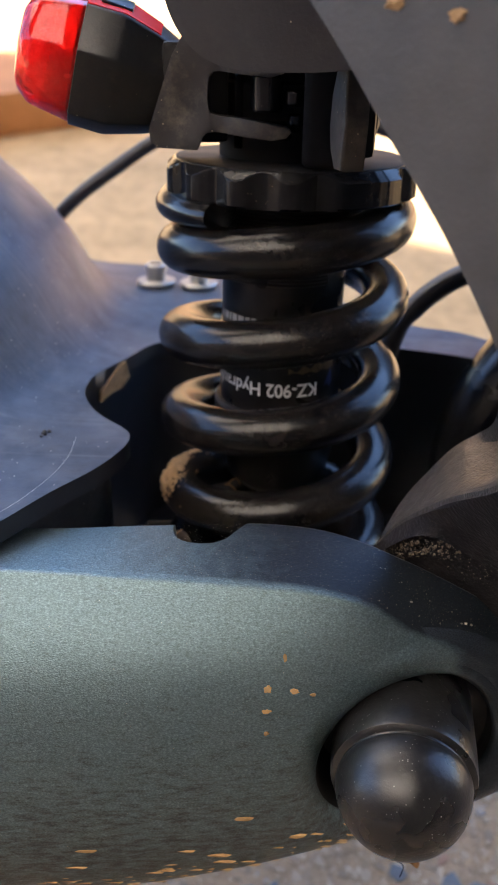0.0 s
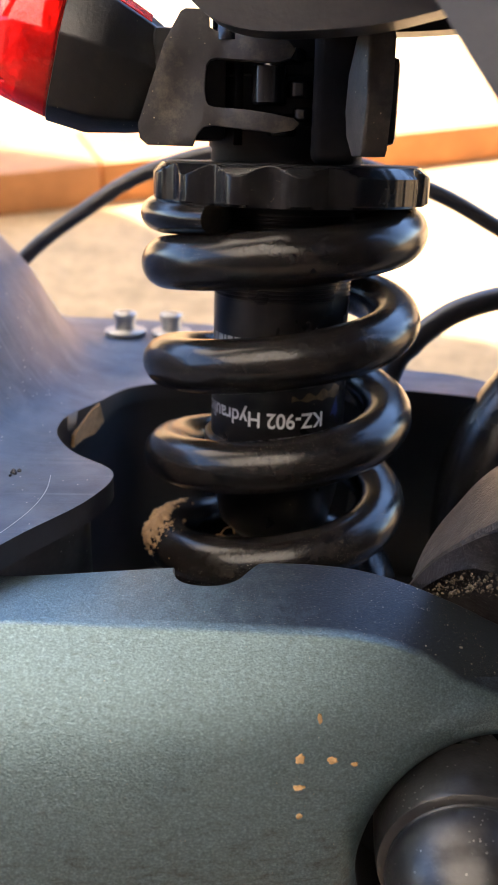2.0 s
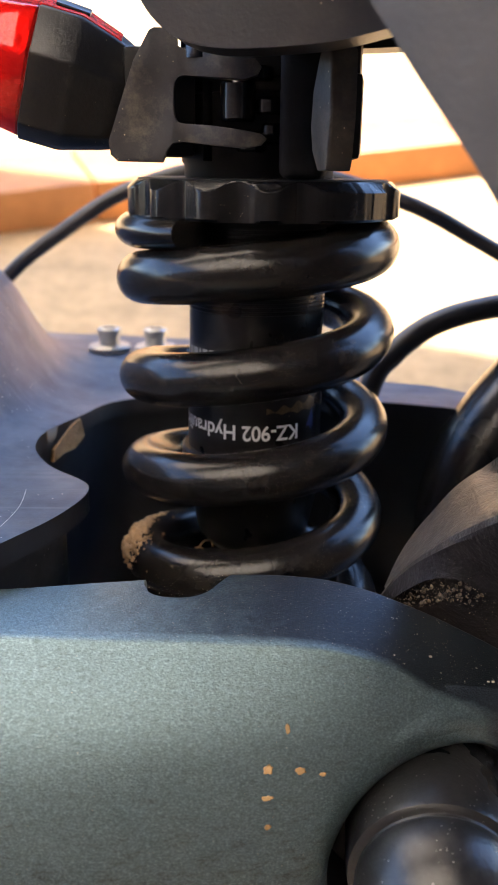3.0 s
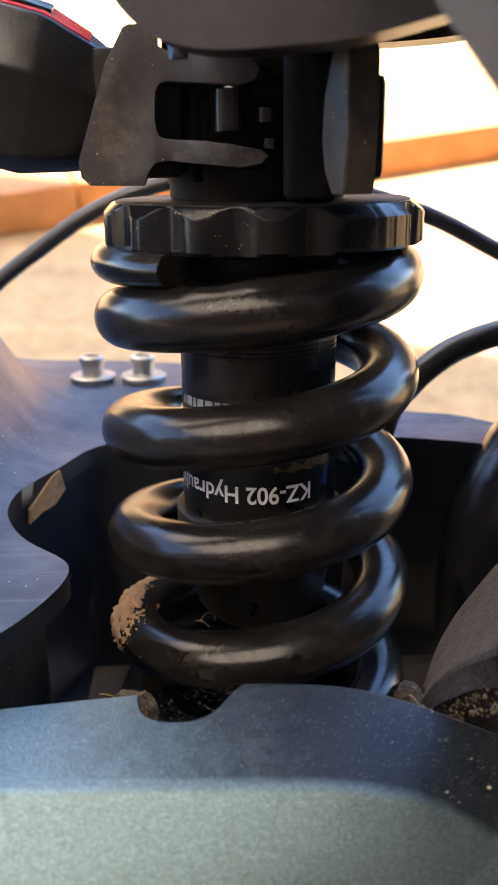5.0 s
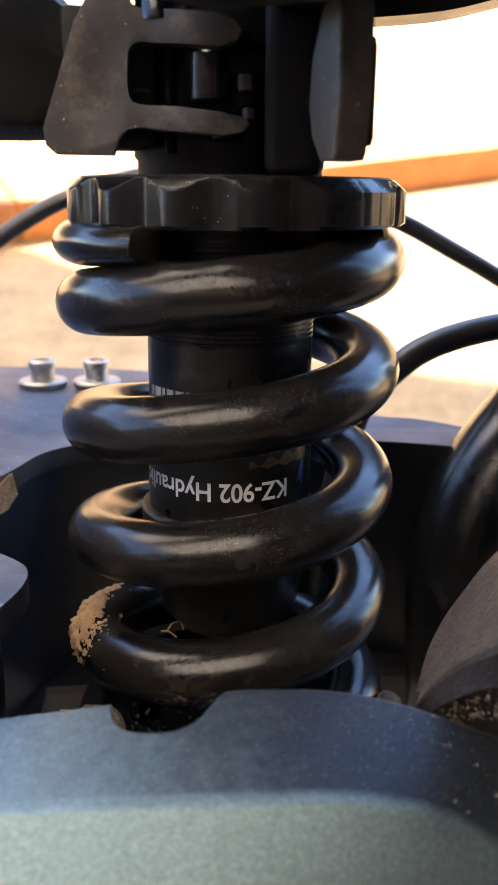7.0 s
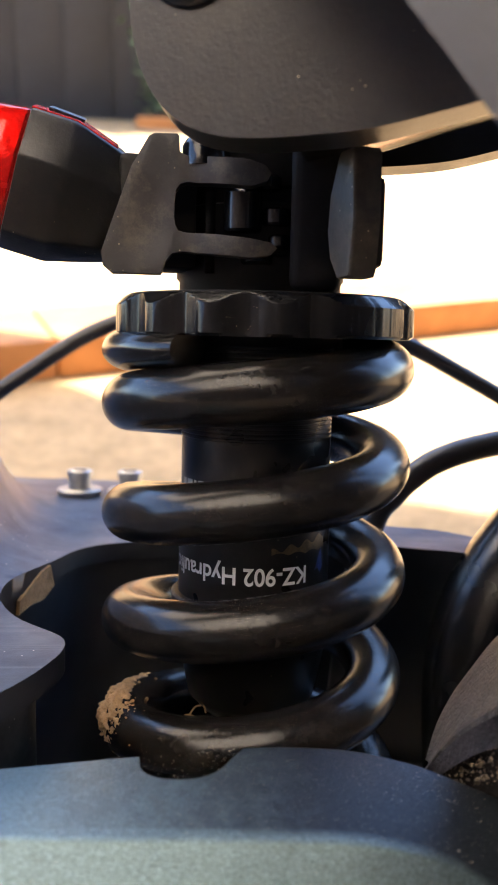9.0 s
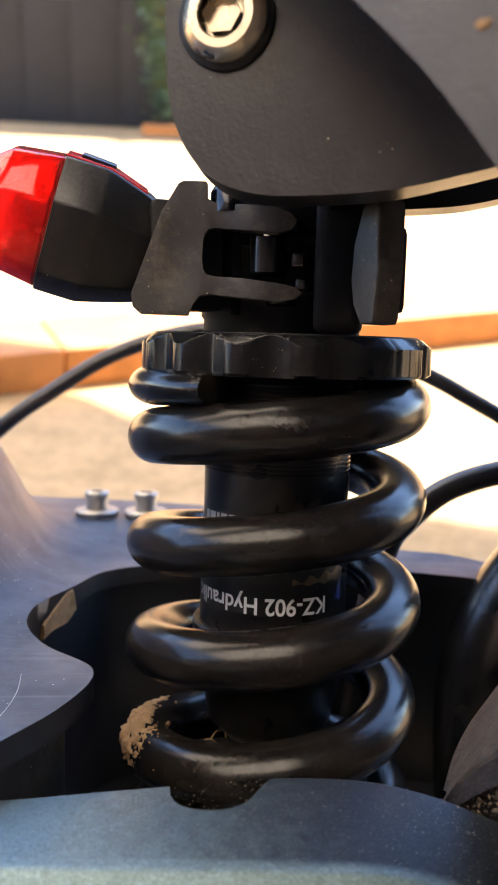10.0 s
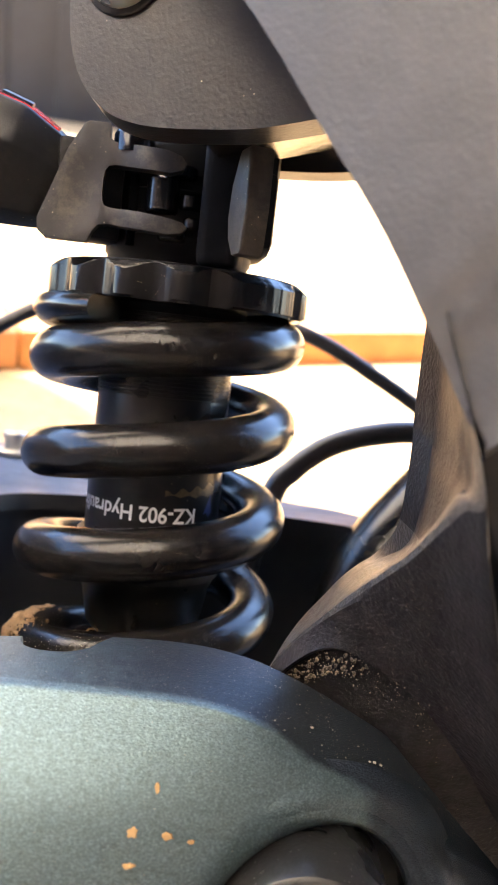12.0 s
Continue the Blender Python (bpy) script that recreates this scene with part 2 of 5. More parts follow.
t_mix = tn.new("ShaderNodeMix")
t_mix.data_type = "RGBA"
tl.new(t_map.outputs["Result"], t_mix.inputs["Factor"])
# smeared road film, in dashes along the arm; low down the face's dim reflection is put into its colour
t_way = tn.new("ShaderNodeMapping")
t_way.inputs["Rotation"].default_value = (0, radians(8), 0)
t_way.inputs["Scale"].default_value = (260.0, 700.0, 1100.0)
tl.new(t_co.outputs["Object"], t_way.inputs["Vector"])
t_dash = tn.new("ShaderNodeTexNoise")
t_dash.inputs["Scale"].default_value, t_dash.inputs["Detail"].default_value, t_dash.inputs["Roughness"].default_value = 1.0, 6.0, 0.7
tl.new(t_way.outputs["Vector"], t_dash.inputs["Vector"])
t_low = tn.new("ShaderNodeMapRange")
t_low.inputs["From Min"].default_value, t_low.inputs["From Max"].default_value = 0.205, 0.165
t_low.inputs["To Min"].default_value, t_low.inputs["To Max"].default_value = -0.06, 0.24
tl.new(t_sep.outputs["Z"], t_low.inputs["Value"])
t_dim_sum = tn.new("ShaderNodeMath")
tl.new(t_dash.outputs["Fac"], t_dim_sum.inputs[0])
tl.new(t_low.outputs["Result"], t_dim_sum.inputs[1])
t_film_dim = tn.new("ShaderNodeMapRange")
t_film_dim.inputs["From Min"].default_value, t_film_dim.inputs["From Max"].default_value, t_film_dim.inputs["To Max"].default_value = 0.54, 0.80, 0.85
tl.new(t_dim_sum.outputs["Value"], t_film_dim.inputs["Value"])
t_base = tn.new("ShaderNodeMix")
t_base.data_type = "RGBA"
tl.new(t_film_dim.outputs["Result"], t_base.inputs["Factor"])
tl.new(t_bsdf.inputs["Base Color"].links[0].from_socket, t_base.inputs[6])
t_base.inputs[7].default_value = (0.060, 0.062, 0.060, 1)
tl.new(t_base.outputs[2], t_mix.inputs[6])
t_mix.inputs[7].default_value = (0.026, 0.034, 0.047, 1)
# metal flakes glinting in the paint, drawn out like the grain
t_flake = tn.new("ShaderNodeTexNoise")
t_flake.inputs["Scale"].default_value, t_flake.inputs["Detail"].default_value = 0.9, 1.0
tl.new(t_grain.outputs["Vector"], t_flake.inputs["Vector"])
t_glint = tn.new("ShaderNodeMapRange")
t_glint.inputs["From Min"].default_value, t_glint.inputs["From Max"].default_value = 0.38, 0.74
t_glint.inputs["To Min"].default_value, t_glint.inputs["To Max"].default_value = 0.86, 1.4
tl.new(t_flake.outputs["Fac"], t_glint.inputs["Value"])
t_paint = tn.new("ShaderNodeVectorMath")
t_paint.operation = "SCALE"
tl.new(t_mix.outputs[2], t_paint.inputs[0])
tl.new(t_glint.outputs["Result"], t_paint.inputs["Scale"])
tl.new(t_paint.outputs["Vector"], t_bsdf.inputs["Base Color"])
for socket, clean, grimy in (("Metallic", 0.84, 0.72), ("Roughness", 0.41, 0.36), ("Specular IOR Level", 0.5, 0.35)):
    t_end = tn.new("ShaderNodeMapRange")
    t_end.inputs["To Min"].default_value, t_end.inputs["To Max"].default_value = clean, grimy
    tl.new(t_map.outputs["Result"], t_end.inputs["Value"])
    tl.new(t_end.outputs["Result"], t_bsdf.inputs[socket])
TIMBER = material("orange_timber", (0.50, 0.205, 0.06), 0.65, 0.0, 0.4, 30, 0.0006, 120)
FENCE = material("charcoal_fence_paint", (0.0135, 0.020, 0.030), 0.6, 0.0, 0.3, 12, 0.0004, 60)
BAND = material("brown_trowelled_band", (0.21, 0.165, 0.13), 0.8, 0.0, 0.3, 60, 0.0004, 300)
UNSEEN_BRICK = material("brown_brick", (0.085, 0.062, 0.052), 0.85, 0.0, 0.4, 20, 0.001, 120)
BARK = material("grey_brown_bark", (0.12, 0.09, 0.06), 0.8, 0.0, 0.4, 60)
FOLIAGE = material("shrub_leaves", (0.10, 0.165, 0.09), 0.5, 0.0, 0.5, 40)
BLACK_GAP = material("joint_dirt", (0.05, 0.04, 0.035), 0.95, 0.0, 0.4, 60)

RED = bpy.data.materials.new("red_lens")
RED.use_nodes = True
rb = RED.node_tree.nodes["Principled BSDF"]
rb.inputs["Base Color"].default_value = (1.0, 0.03, 0.022, 1)
rb.inputs["Roughness"].default_value, rb.inputs["Transmission Weight"].default_value, rb.inputs["IOR"].default_value = 0.06, 0.86, 1.45
REFLECTOR = material("red_reflector", (0.95, 0.16, 0.12), 0.25, 0.3, 0.6, 500, 0.0008, 300)
RED_STRIP = material("red_plastic_strip", (0.62, 0.025, 0.025), 0.2, 0.0, 0.2, 500)
LED = material("clear_led", (0.85, 0.8, 0.76), 0.2, 0.0, 0.2, 500)

# ---- building helpers: the scooter's own axes, in millimetres ----
BASES = {}


def thing(name, base, label, category, group="", kind="", world=False):
    """A top-level Empty at base, in the scooter's axes or the world's (metres)."""
    e = tagged(new(name), label, category, group, kind)
    e.empty_display_size = 0.01
    e.matrix_world = Matrix.Translation(base) if world else S @ Matrix.Translation(Vector(base) * 0.001)
    BASES[e.name] = Vector((0, 0, 0)) if world else Vector(base)
    return e


def part(name, bm, mat, parent, label="", smooth=40.0, unit=0.001):
    me = bpy.data.meshes.new(name)
    base = BASES[parent.name]
    bmesh.ops.recalc_face_normals(bm, faces=bm.faces)
    for v in bm.verts:
        v.co = (v.co - base) * unit
    for f in bm.faces:
        f.smooth = smooth > 0
    bm.to_mesh(me)
    bm.free()
    if smooth:
        me.set_sharp_from_angle(angle=radians(smooth))
    me.materials.append(mat)
    ob = new(name, me)
    ob.parent = parent
    BASES[ob.name] = base
    return tagged(ob, label)


def curve_points(pts, n):
    """Points along a smooth curve through pts."""
    pts = [Vector(p) for p in pts]
    out = []
    for i in range(n + 1):
        u = i / n * (len(pts) - 1)
        k = min(int(u), len(pts) - 2)
        f = u - k
        p0, p1, p2, p3 = pts[max(k - 1, 0)], pts[k], pts[k + 1], pts[min(k + 2, len(pts) - 1)]
        out.append(0.5 * ((2 * p1) + (p2 - p0) * f + (2 * p0 - 5 * p1 + 4 * p2 - p3) * f * f + (3 * p1 - p0 - 3 * p2 + p3) * f ** 3))
    return out


def sweep(bm, path, radius, sides=20, caps=True, flat_top=None):
    """A tube along path; radius is a number or a function of the part of the way."""
    rings = []
    up = Vector((0, 0, 1))
    for i, p in enumerate(path):
        d = (path[min(i + 1, len(path) - 1)] - path[max(i - 1, 0)]).normalized()
        side = d.cross(up)
        side = side.normalized() if side.length > 1e-4 else Vector((1, 0, 0))
        high = side.cross(d)
        r = radius(i / (len(path) - 1)) if callable(radius) else radius
        ring = []
        for k in range(sides):
            a = 2 * math.pi * k / sides
            q = p + (side * math.cos(a) + high * math.sin(a)) * r
            if flat_top is not None:
                q.z = min(q.z, flat_top)
            ring.append(bm.verts.new(q))
        rings.append(ring)
    for a, b in zip(rings, rings[1:]):
        for k in range(sides):
            bm.faces.new((a[k], a[(k + 1) % sides], b[(k + 1) % sides], b[k]))
    if caps:
        bm.faces.new(rings[0])
        bm.faces.new(rings[-1])
    return bm


def lathe(bm, profile, sides=48, m=Matrix()):
    """A turned body about z from (radius, z) pairs."""
    rings = []
    for r, z in profile:
        if r < 1e-6:
            rings.append([bm.verts.new(m @ Vector((0, 0, z)))])
        else:
            rings.append([bm.verts.new(m @ Vector((r * math.cos(2 * math.pi * k / sides), r * math.sin(2 * math.pi * k / sides), z))) for k in range(sides)])
    for a, b in zip(rings, rings[1:]):
        for k in range(sides):
            j = (k + 1) % sides
            f = [a[k % len(a)], a[j % len(a)], b[j % len(b)], b[k % len(b)]]
            f = list(dict.fromkeys(f))
            if len(f) > 2:
                bm.faces.new(f)
    for ring in (rings[0], rings[-1]):
        if len(ring) > 1:
            bm.faces.new(ring)
    return bm


def prism(bm, outline, depth, bevel=0.0, segments=2):
    """A plate: outline is a closed ring of 3D points, depth the vector to its back. Its front rim is bevelled."""
    depth = Vector(depth)
    front = [bm.verts.new(p) for p in outline]
    back = [bm.verts.new(Vector(p) + depth) for p in outline]
    n = len(front)
    f = bm.faces.new(front)
    bm.faces.new(back[::-1])
    for k in range(n):
        bm.faces.new((front[k], front[(k + 1) % n], back[(k + 1) % n], back[k]))
    if bevel:
        bmesh.ops.bevel(bm, geom=list(f.edges), offset=bevel, segments=segments, profile=0.6, affect="EDGES", clamp_overlap=True)
    return bm


def box(bm, size, m, bevel=0.0, segments=2):
    made = bmesh.ops.create_cube(bm, size=1.0, matrix=m @ Matrix.Diagonal((*size, 1)))
    if bevel:
        edges = list({e for v in made["verts"] for e in v.link_edges})
        bmesh.ops.bevel(bm, geom=edges, offset=bevel, segments=segments, profile=0.6, affect="EDGES", clamp_overlap=True)
    return bm


def turned(origin, axis, up=(0, 0, 1)):
    """Axes at origin with z along axis."""
    z = Vector(axis).normalized()
    x = Vector(up).cross(z).normalized()
    return Matrix.Translation(origin) @ Matrix((x, z.cross(x), z)).transposed().to_4x4()


# ---- the setting ----
def world_part(name, bm, mat, kind="structure", label="", category=""):
    me = bpy.data.meshes.new(name)
    bmesh.ops.recalc_face_normals(bm, faces=bm.faces)
    bm.to_mesh(me)
    bm.free()
    me.materials.append(mat)
    return tagged(new(name, me), label, category, "", kind)


AGGREGATE = material("exposed_aggregate_matrix", (0.45, 0.30, 0.145), 0.9, 0.0, 0.35, 90, 0.0006, 500)
bm = bmesh.new()
bmesh.ops.create_grid(bm, x_segments=4, y_segments=4, size=60)
world_part("ground", bm, AGGREGATE, label="exposed aggregate concrete ground, tan and worn", category="ground")

# timber sleeper lying across behind the scooter, in two lengths
A, B = Vector((-0.75, 0.440, 0)), Vector((1.9, 1.470, 0))
way = (B - A).normalized()
for k, (s0, s1) in enumerate(((0.0, 0.662), (0.664, 2.85))):
    t = thing("timber_edging", A + way * (s0 + s1) / 2, "weathered orange timber garden edging board lying on the concrete", "edging", "timber edging boards", "", True)
    bm = bmesh.new()
    box(bm, (s1 - s0, 0.115, 0.041), Matrix.Translation((0, 0, 0.0205)) @ Matrix.Rotation(math.atan2(way.y, way.x), 4, "Z") @ Matrix.Translation((0, 0.0575, 0)), 0.004)
    part("board", bm, TIMBER, t, unit=1.0)

# fence far behind, with a shrub at its foot
fence = thing("fence", (0, 3.65, 0), "charcoal painted board fence standing in shade", "fence", "", "structure", True)
bm = bmesh.new()
box(bm, (0.1896, 0.03, 1.5), Matrix.Translation((0, 0, 0.75)), 0.004)
first = part("fence_board", bm, FENCE, fence, unit=1.0)
for k in range(-21, 23):
    if k:
        o = new("fence_board", first.data)
        o.parent, o.location = fence, (0.19 * k, 0.005 * (k % 2), 0)
first.location = (0, 0, 0)
bm = bmesh.new()
for z in (0.3, 1.2):
    box(bm, (8.4, 0.04, 0.08), Matrix.Translation((0, 0.05, z)))
part("fence_rail", bm, FENCE, fence, unit=1.0)
shrub = thing("shrub", (-0.07, 3.47, 0), "small green shrub growing against the dark fence", "shrub", "", "", True)
srnd = random.Random(9)
stems, leaves = bmesh.new(), bmesh.new()
for k in range(26):
    a, lean_out, h = srnd.uniform(0, 6.28), srnd.uniform(0.03, 0.17), srnd.uniform(0.35, 0.95)
    way_up = curve_points([(0, 0, 0), (lean_out * 0.5 * math.cos(a), lean_out * 0.4 * math.sin(a), h * 0.5), (lean_out * math.cos(a), lean_out * math.sin(a), h)], 8)
    sweep(stems, way_up, lambda f: 0.003 * (1 - 0.7 * f), 5)
    for j in range(70):
        p = way_up[srnd.randrange(2, 9)] + Vector((srnd.gauss(0, 0.035), srnd.gauss(0, 0.03), srnd.gauss(0, 0.035)))
        m = Matrix.Translation(p) @ Euler((srnd.uniform(-1, 1), srnd.uniform(-1, 1), srnd.uniform(0, 6.28))).to_matrix().to_4x4()
        w, l = srnd.uniform(0.008, 0.015), srnd.uniform(0.025, 0.05)
        v = [leaves.verts.new(m @ Vector(q)) for q in ((0, 0, 0), (w, l * 0.5, 0.003), (0, l, -0.002), (-w, l * 0.5, 0.003))]
        leaves.faces.new(v)
part("twigs", stems, BARK, shrub, unit=1.0)
tagged(part("leaves", leaves, FOLIAGE, shrub, "many small green leaves", unit=1.0), kind="stuff")
t = thing("timber_edging", (-0.01, 3.36, 0), "short orange timber offcut at the fence's foot", "edging", "timber edging boards", "", True)
part("board", box(bmesh.new(), (0.34, 0.07, 0.04), Matrix.Translation((0, 0, 0.02)), 0.004), TIMBER, t, unit=1.0)

# unseen roof and walls, added to shape the light: translucent sheets, then boards; the roof's edge throws the shade
# line across the ground
SHEET = bpy.data.materials.new("translucent_roof_sheet")
SHEET.use_nodes = True
sn, sl = SHEET.node_tree.nodes, SHEET.node_tree.links
sheet_t, sheet_d, sheet_m = sn.new("ShaderNodeBsdfTranslucent"), sn["Principled BSDF"], sn.new("ShaderNodeMixShader")
sheet_t.inputs["Color"].default_value = (0.95, 0.88, 0.77, 1)
sheet_d.inputs["Base Color"].default_value, sheet_d.inputs["Roughness"].default_value = (0.7, 0.68, 0.62, 1), 0.4
sheet_m.inputs["Fac"].default_value = 0.12
sl.new(sheet_t.outputs["BSDF"], sheet_m.inputs[1])
sl.new(sheet_d.outputs["BSDF"], sheet_m.inputs[2])
sl.new(sheet_m.outputs["Shader"], sn["Material Output"].inputs["Surface"])
ROOF, UNSEEN_WALL_Y = 2.6, -2.3
drop = Vector((SUN_FROM.x, SUN_FROM.y, 0)) * (ROOF / SUN_FROM.z)
edge_line = [(-3.4, 1.69), (-0.36, 0.745), (-0.115, 0.665), (0.10, 0.455), (0.26, 0.405), (1.9, -0.10)]
eave = [Vector((x, y, ROOF)) + drop for x, y in edge_line]
BOARDS, SIDE = (-0.25, 0.55), 0.22
ends = (eave[0].x, eave[5].x)


def roof(name, ring, thick, mat, label):
    bm = prism(bmesh.new(), [Vector(p) for p in ring], (0, 0, thick))
    world_part(name, bm, mat, label=label, category="roof")


def strip(x0, x1, y0, y1):
    return [(x0, y1, ROOF), (x1, y1, ROOF), (x1, y0, ROOF), (x0, y0, ROOF)]


roof("unseen_roof_sheet", strip(ends[0], SIDE, UNSEEN_WALL_Y, BOARDS[0]), 0.012, SHEET, "unseen translucent cream roof sheeting, added to light the scooter from the front left")
roof("unseen_roof_boards", strip(SIDE, ends[1], UNSEEN_WALL_Y, BOARDS[0]), 0.05, FENCE, "unseen dark roof boards, added to keep light off the right")
roof("unseen_roof_boards", strip(*ends, *BOARDS), 0.05, FENCE, "unseen dark roof boards overhead, added to darken reflections")
roof("unseen_roof_sheet", eave[:3] + [Vector((eave[2].x, BOARDS[1], ROOF)), Vector((ends[0], BOARDS[1], ROOF))], 0.012, SHEET, "unseen translucent cream roof sheeting, added to light the ground behind")
roof("unseen_roof_boards", eave[2:] + [Vector((ends[1], BOARDS[1], ROOF)), Vector((eave[2].x, BOARDS[1], ROOF))], 0.05, FENCE, "unseen dark boards along the roof edge, added to throw the shade line")
for x, y in ((ends[0] * 0.97, eave[0].y - 0.1), (ends[1] * 0.9, eave[5].y - 0.15)):
    bm = bmesh.new()
    box(bm, (0.09, 0.09, ROOF), Matrix.Translation((x, y, ROOF / 2)), 0.005)
    world_part("unseen_roof_post", bm, FENCE, label="unseen square post under the added roof", category="post")
# walls added out of view to keep front and right reflections dark
bm = bmesh.new()
box(bm, (40, 0.2, 2.9), Matrix.Translation((0, UNSEEN_WALL_Y - 0.1, 1.45)))
world_part("unseen_wall_south", bm, UNSEEN_BRICK, label="unseen brown brick wall, added to darken low reflections from the front", category="wall")
bm = bmesh.new()
box(bm, (0.2, 2.5, 2.6), Matrix.Translation((2.15, UNSEEN_WALL_Y + 1.25, 1.3)))
world_part("unseen_wall_east", bm, UNSEEN_BRICK, label="unseen brown brick wall, added to darken the right side", category="wall")

# slab of exposed aggregate that the scooter stands on; extended unseen to the wall to darken reflections
SLAB = material("exposed_aggregate_slab", (0.28, 0.20, 0.12), 0.9, 0.0, 0.5, 220, 0.0008, 700)
bm = bmesh.new()
box(bm, (3.6, 2.44, 0.05), Matrix.Translation((0.0, -1.07, -0.021)), 0.002)
world_part("pavement", bm, SLAB, label="exposed aggregate paving slab, brown and worn", category="pavement")

# pebbles set in the slab near the scooter
PEBBLE = material("pebble_stone", (0.34, 0.265, 0.175), 0.7, 0.0, 0.3, 120, 0.0003, 600)
pn, pl = PEBBLE.node_tree.nodes, PEBBLE.node_tree.links
geo = pn.new("ShaderNodeNewGeometry")
tint = pn.new("ShaderNodeValToRGB")
tint.color_ramp.interpolation = "CONSTANT"
tones = [(0.0, (0.30, 0.235, 0.16)), (0.22, (0.23, 0.17, 0.11)), (0.42, (0.36, 0.29, 0.205)), (0.58, (0.19, 0.14, 0.09)), (0.72, (0.28, 0.20, 0.12)), (0.90, (0.24, 0.215, 0.18)), (0.94, (0.28, 0.16, 0.10)), (0.955, (0.31, 0.24, 0.165))]
for k, (at, c) in enumerate(tones):
    e = tint.color_ramp.elements[k] if k < 2 else tint.color_ramp.elements.new(at)
    e.position, e.color = at, (*c, 1)
pl.new(geo.outputs["Random Per Island"], tint.inputs["Fac"])
pl.new(tint.outputs["Color"], pn["Principled BSDF"].inputs["Base Color"])
SLATE = material("slate_stone", (0.11, 0.122, 0.132), 0.6, 0.0, 0.4, 120, 0.0002, 600)


def stones(name, label, mat, seed, count, sizes, spread):
    """Low angular stones bedded in the ground."""
    rnd = random.Random(seed)
    verts, faces = [], []
    for k in range(count):
        x, y = rnd.uniform(*spread[0]), rnd.uniform(*spread[1])
        if -0.013 < x + 0.079 + 0.225 * (y + 0.02) < 0.008:
            continue
        r = rnd.choice(sizes)
        ax, ay, h, turn = r * rnd.uniform(0.8, 1.4), r * rnd.uniform(0.6, 1.0), min(0.0008, r * rnd.uniform(0.1, 0.3)), rnd.uniform(0, 6.28)
        first = len(verts)
        for level, grow in ((-0.0005, 1.0), (h * 0.8, 0.8)):
            for j in range(6):
                a = 2 * math.pi * j / 6
                u, v = ax * grow * math.cos(a) * (1 + 0.35 * math.sin(3.1 * j + k)), ay * grow * math.sin(a) * (1 + 0.3 * math.sin(1.7 * j + 2.3 * k))
                verts.append((x + u * math.cos(turn) - v * math.sin(turn), y + u * math.sin(turn) + v * math.cos(turn), level))
        verts.append((x, y, h))
        for j in range(6):
            i = (j + 1) % 6
            faces.append((first + j, first + i, first + 6 + i, first + 6 + j))
            faces.append((first + 6 + j, first + 6 + i, first + 12))
    me = bpy.data.meshes.new(name)
    me.from_pydata(verts, [], faces)
    me.materials.append(mat)
    tagged(new(name, me), label, name, "", "stuff").location.z = 0.004


stones("pebbles", "fine tan and pale stones set in the concrete", PEBBLE, 4, 26000, (0.0007, 0.0009, 0.0011, 0.0014, 0.0018, 0.0024), ((-0.22, 0.32), (-0.16, 0.148)))
stones("slate_pebbles", "scattered blue-grey slate stones set in the concrete", SLATE, 6, 330, (0.0022, 0.003, 0.0037, 0.0046), ((-0.3, 0.4), (-0.18, 0.14)))
bm = bmesh.new()
box(bm, (0.003, 0.36, 0.002), Matrix.Translation((-0.0825, -0.06, 0.0046)) @ Matrix.Rotation(radians(12.7), 4, "Z"))
world_part("ground_joint", bm, BLACK_GAP, label="dark dirt-filled joint in the concrete", category="joint")
bm = bmesh.new()
box(bm, (0.013, 0.36, 0.002), Matrix.Translation((-0.0745, -0.06, 0.0048)) @ Matrix.Rotation(radians(12.7), 4, "Z"))
world_part("ground_band", bm, BAND, label="smooth brown trowelled band beside the joint", category="pavement")

# ---- the scooter ----
scooter = thing("electric_scooter", (-186, 0, -228), "black and teal electric scooter leaning on its stand, dusty rear suspension", "scooter")


def helix_height(turn):
    """Height of the wire's middle, by degrees turned from the upper cut end, clockwise going down."""
    keys = [(0, 41.5), (60, 42.0), (150, 42.4), (240, 40.9), (330, 37.2), (420, 33.3), (600, 23.7), (780, 13.4), (960, 3.9), (1140, -6.2), (1320, -15.6), (1500, -26.5),
            (1680, -36.5), (1800, -41.5), (1900, -43.5), (2040, -44.0)]
    for (a, za), (b, zb) in zip(keys, keys[1:]):
        if turn <= b:
            f = (turn - a) / (b - a)
            return za + (zb - za) * f
    return keys[-1][1]


WIRE, COIL = 5.1, 22.9


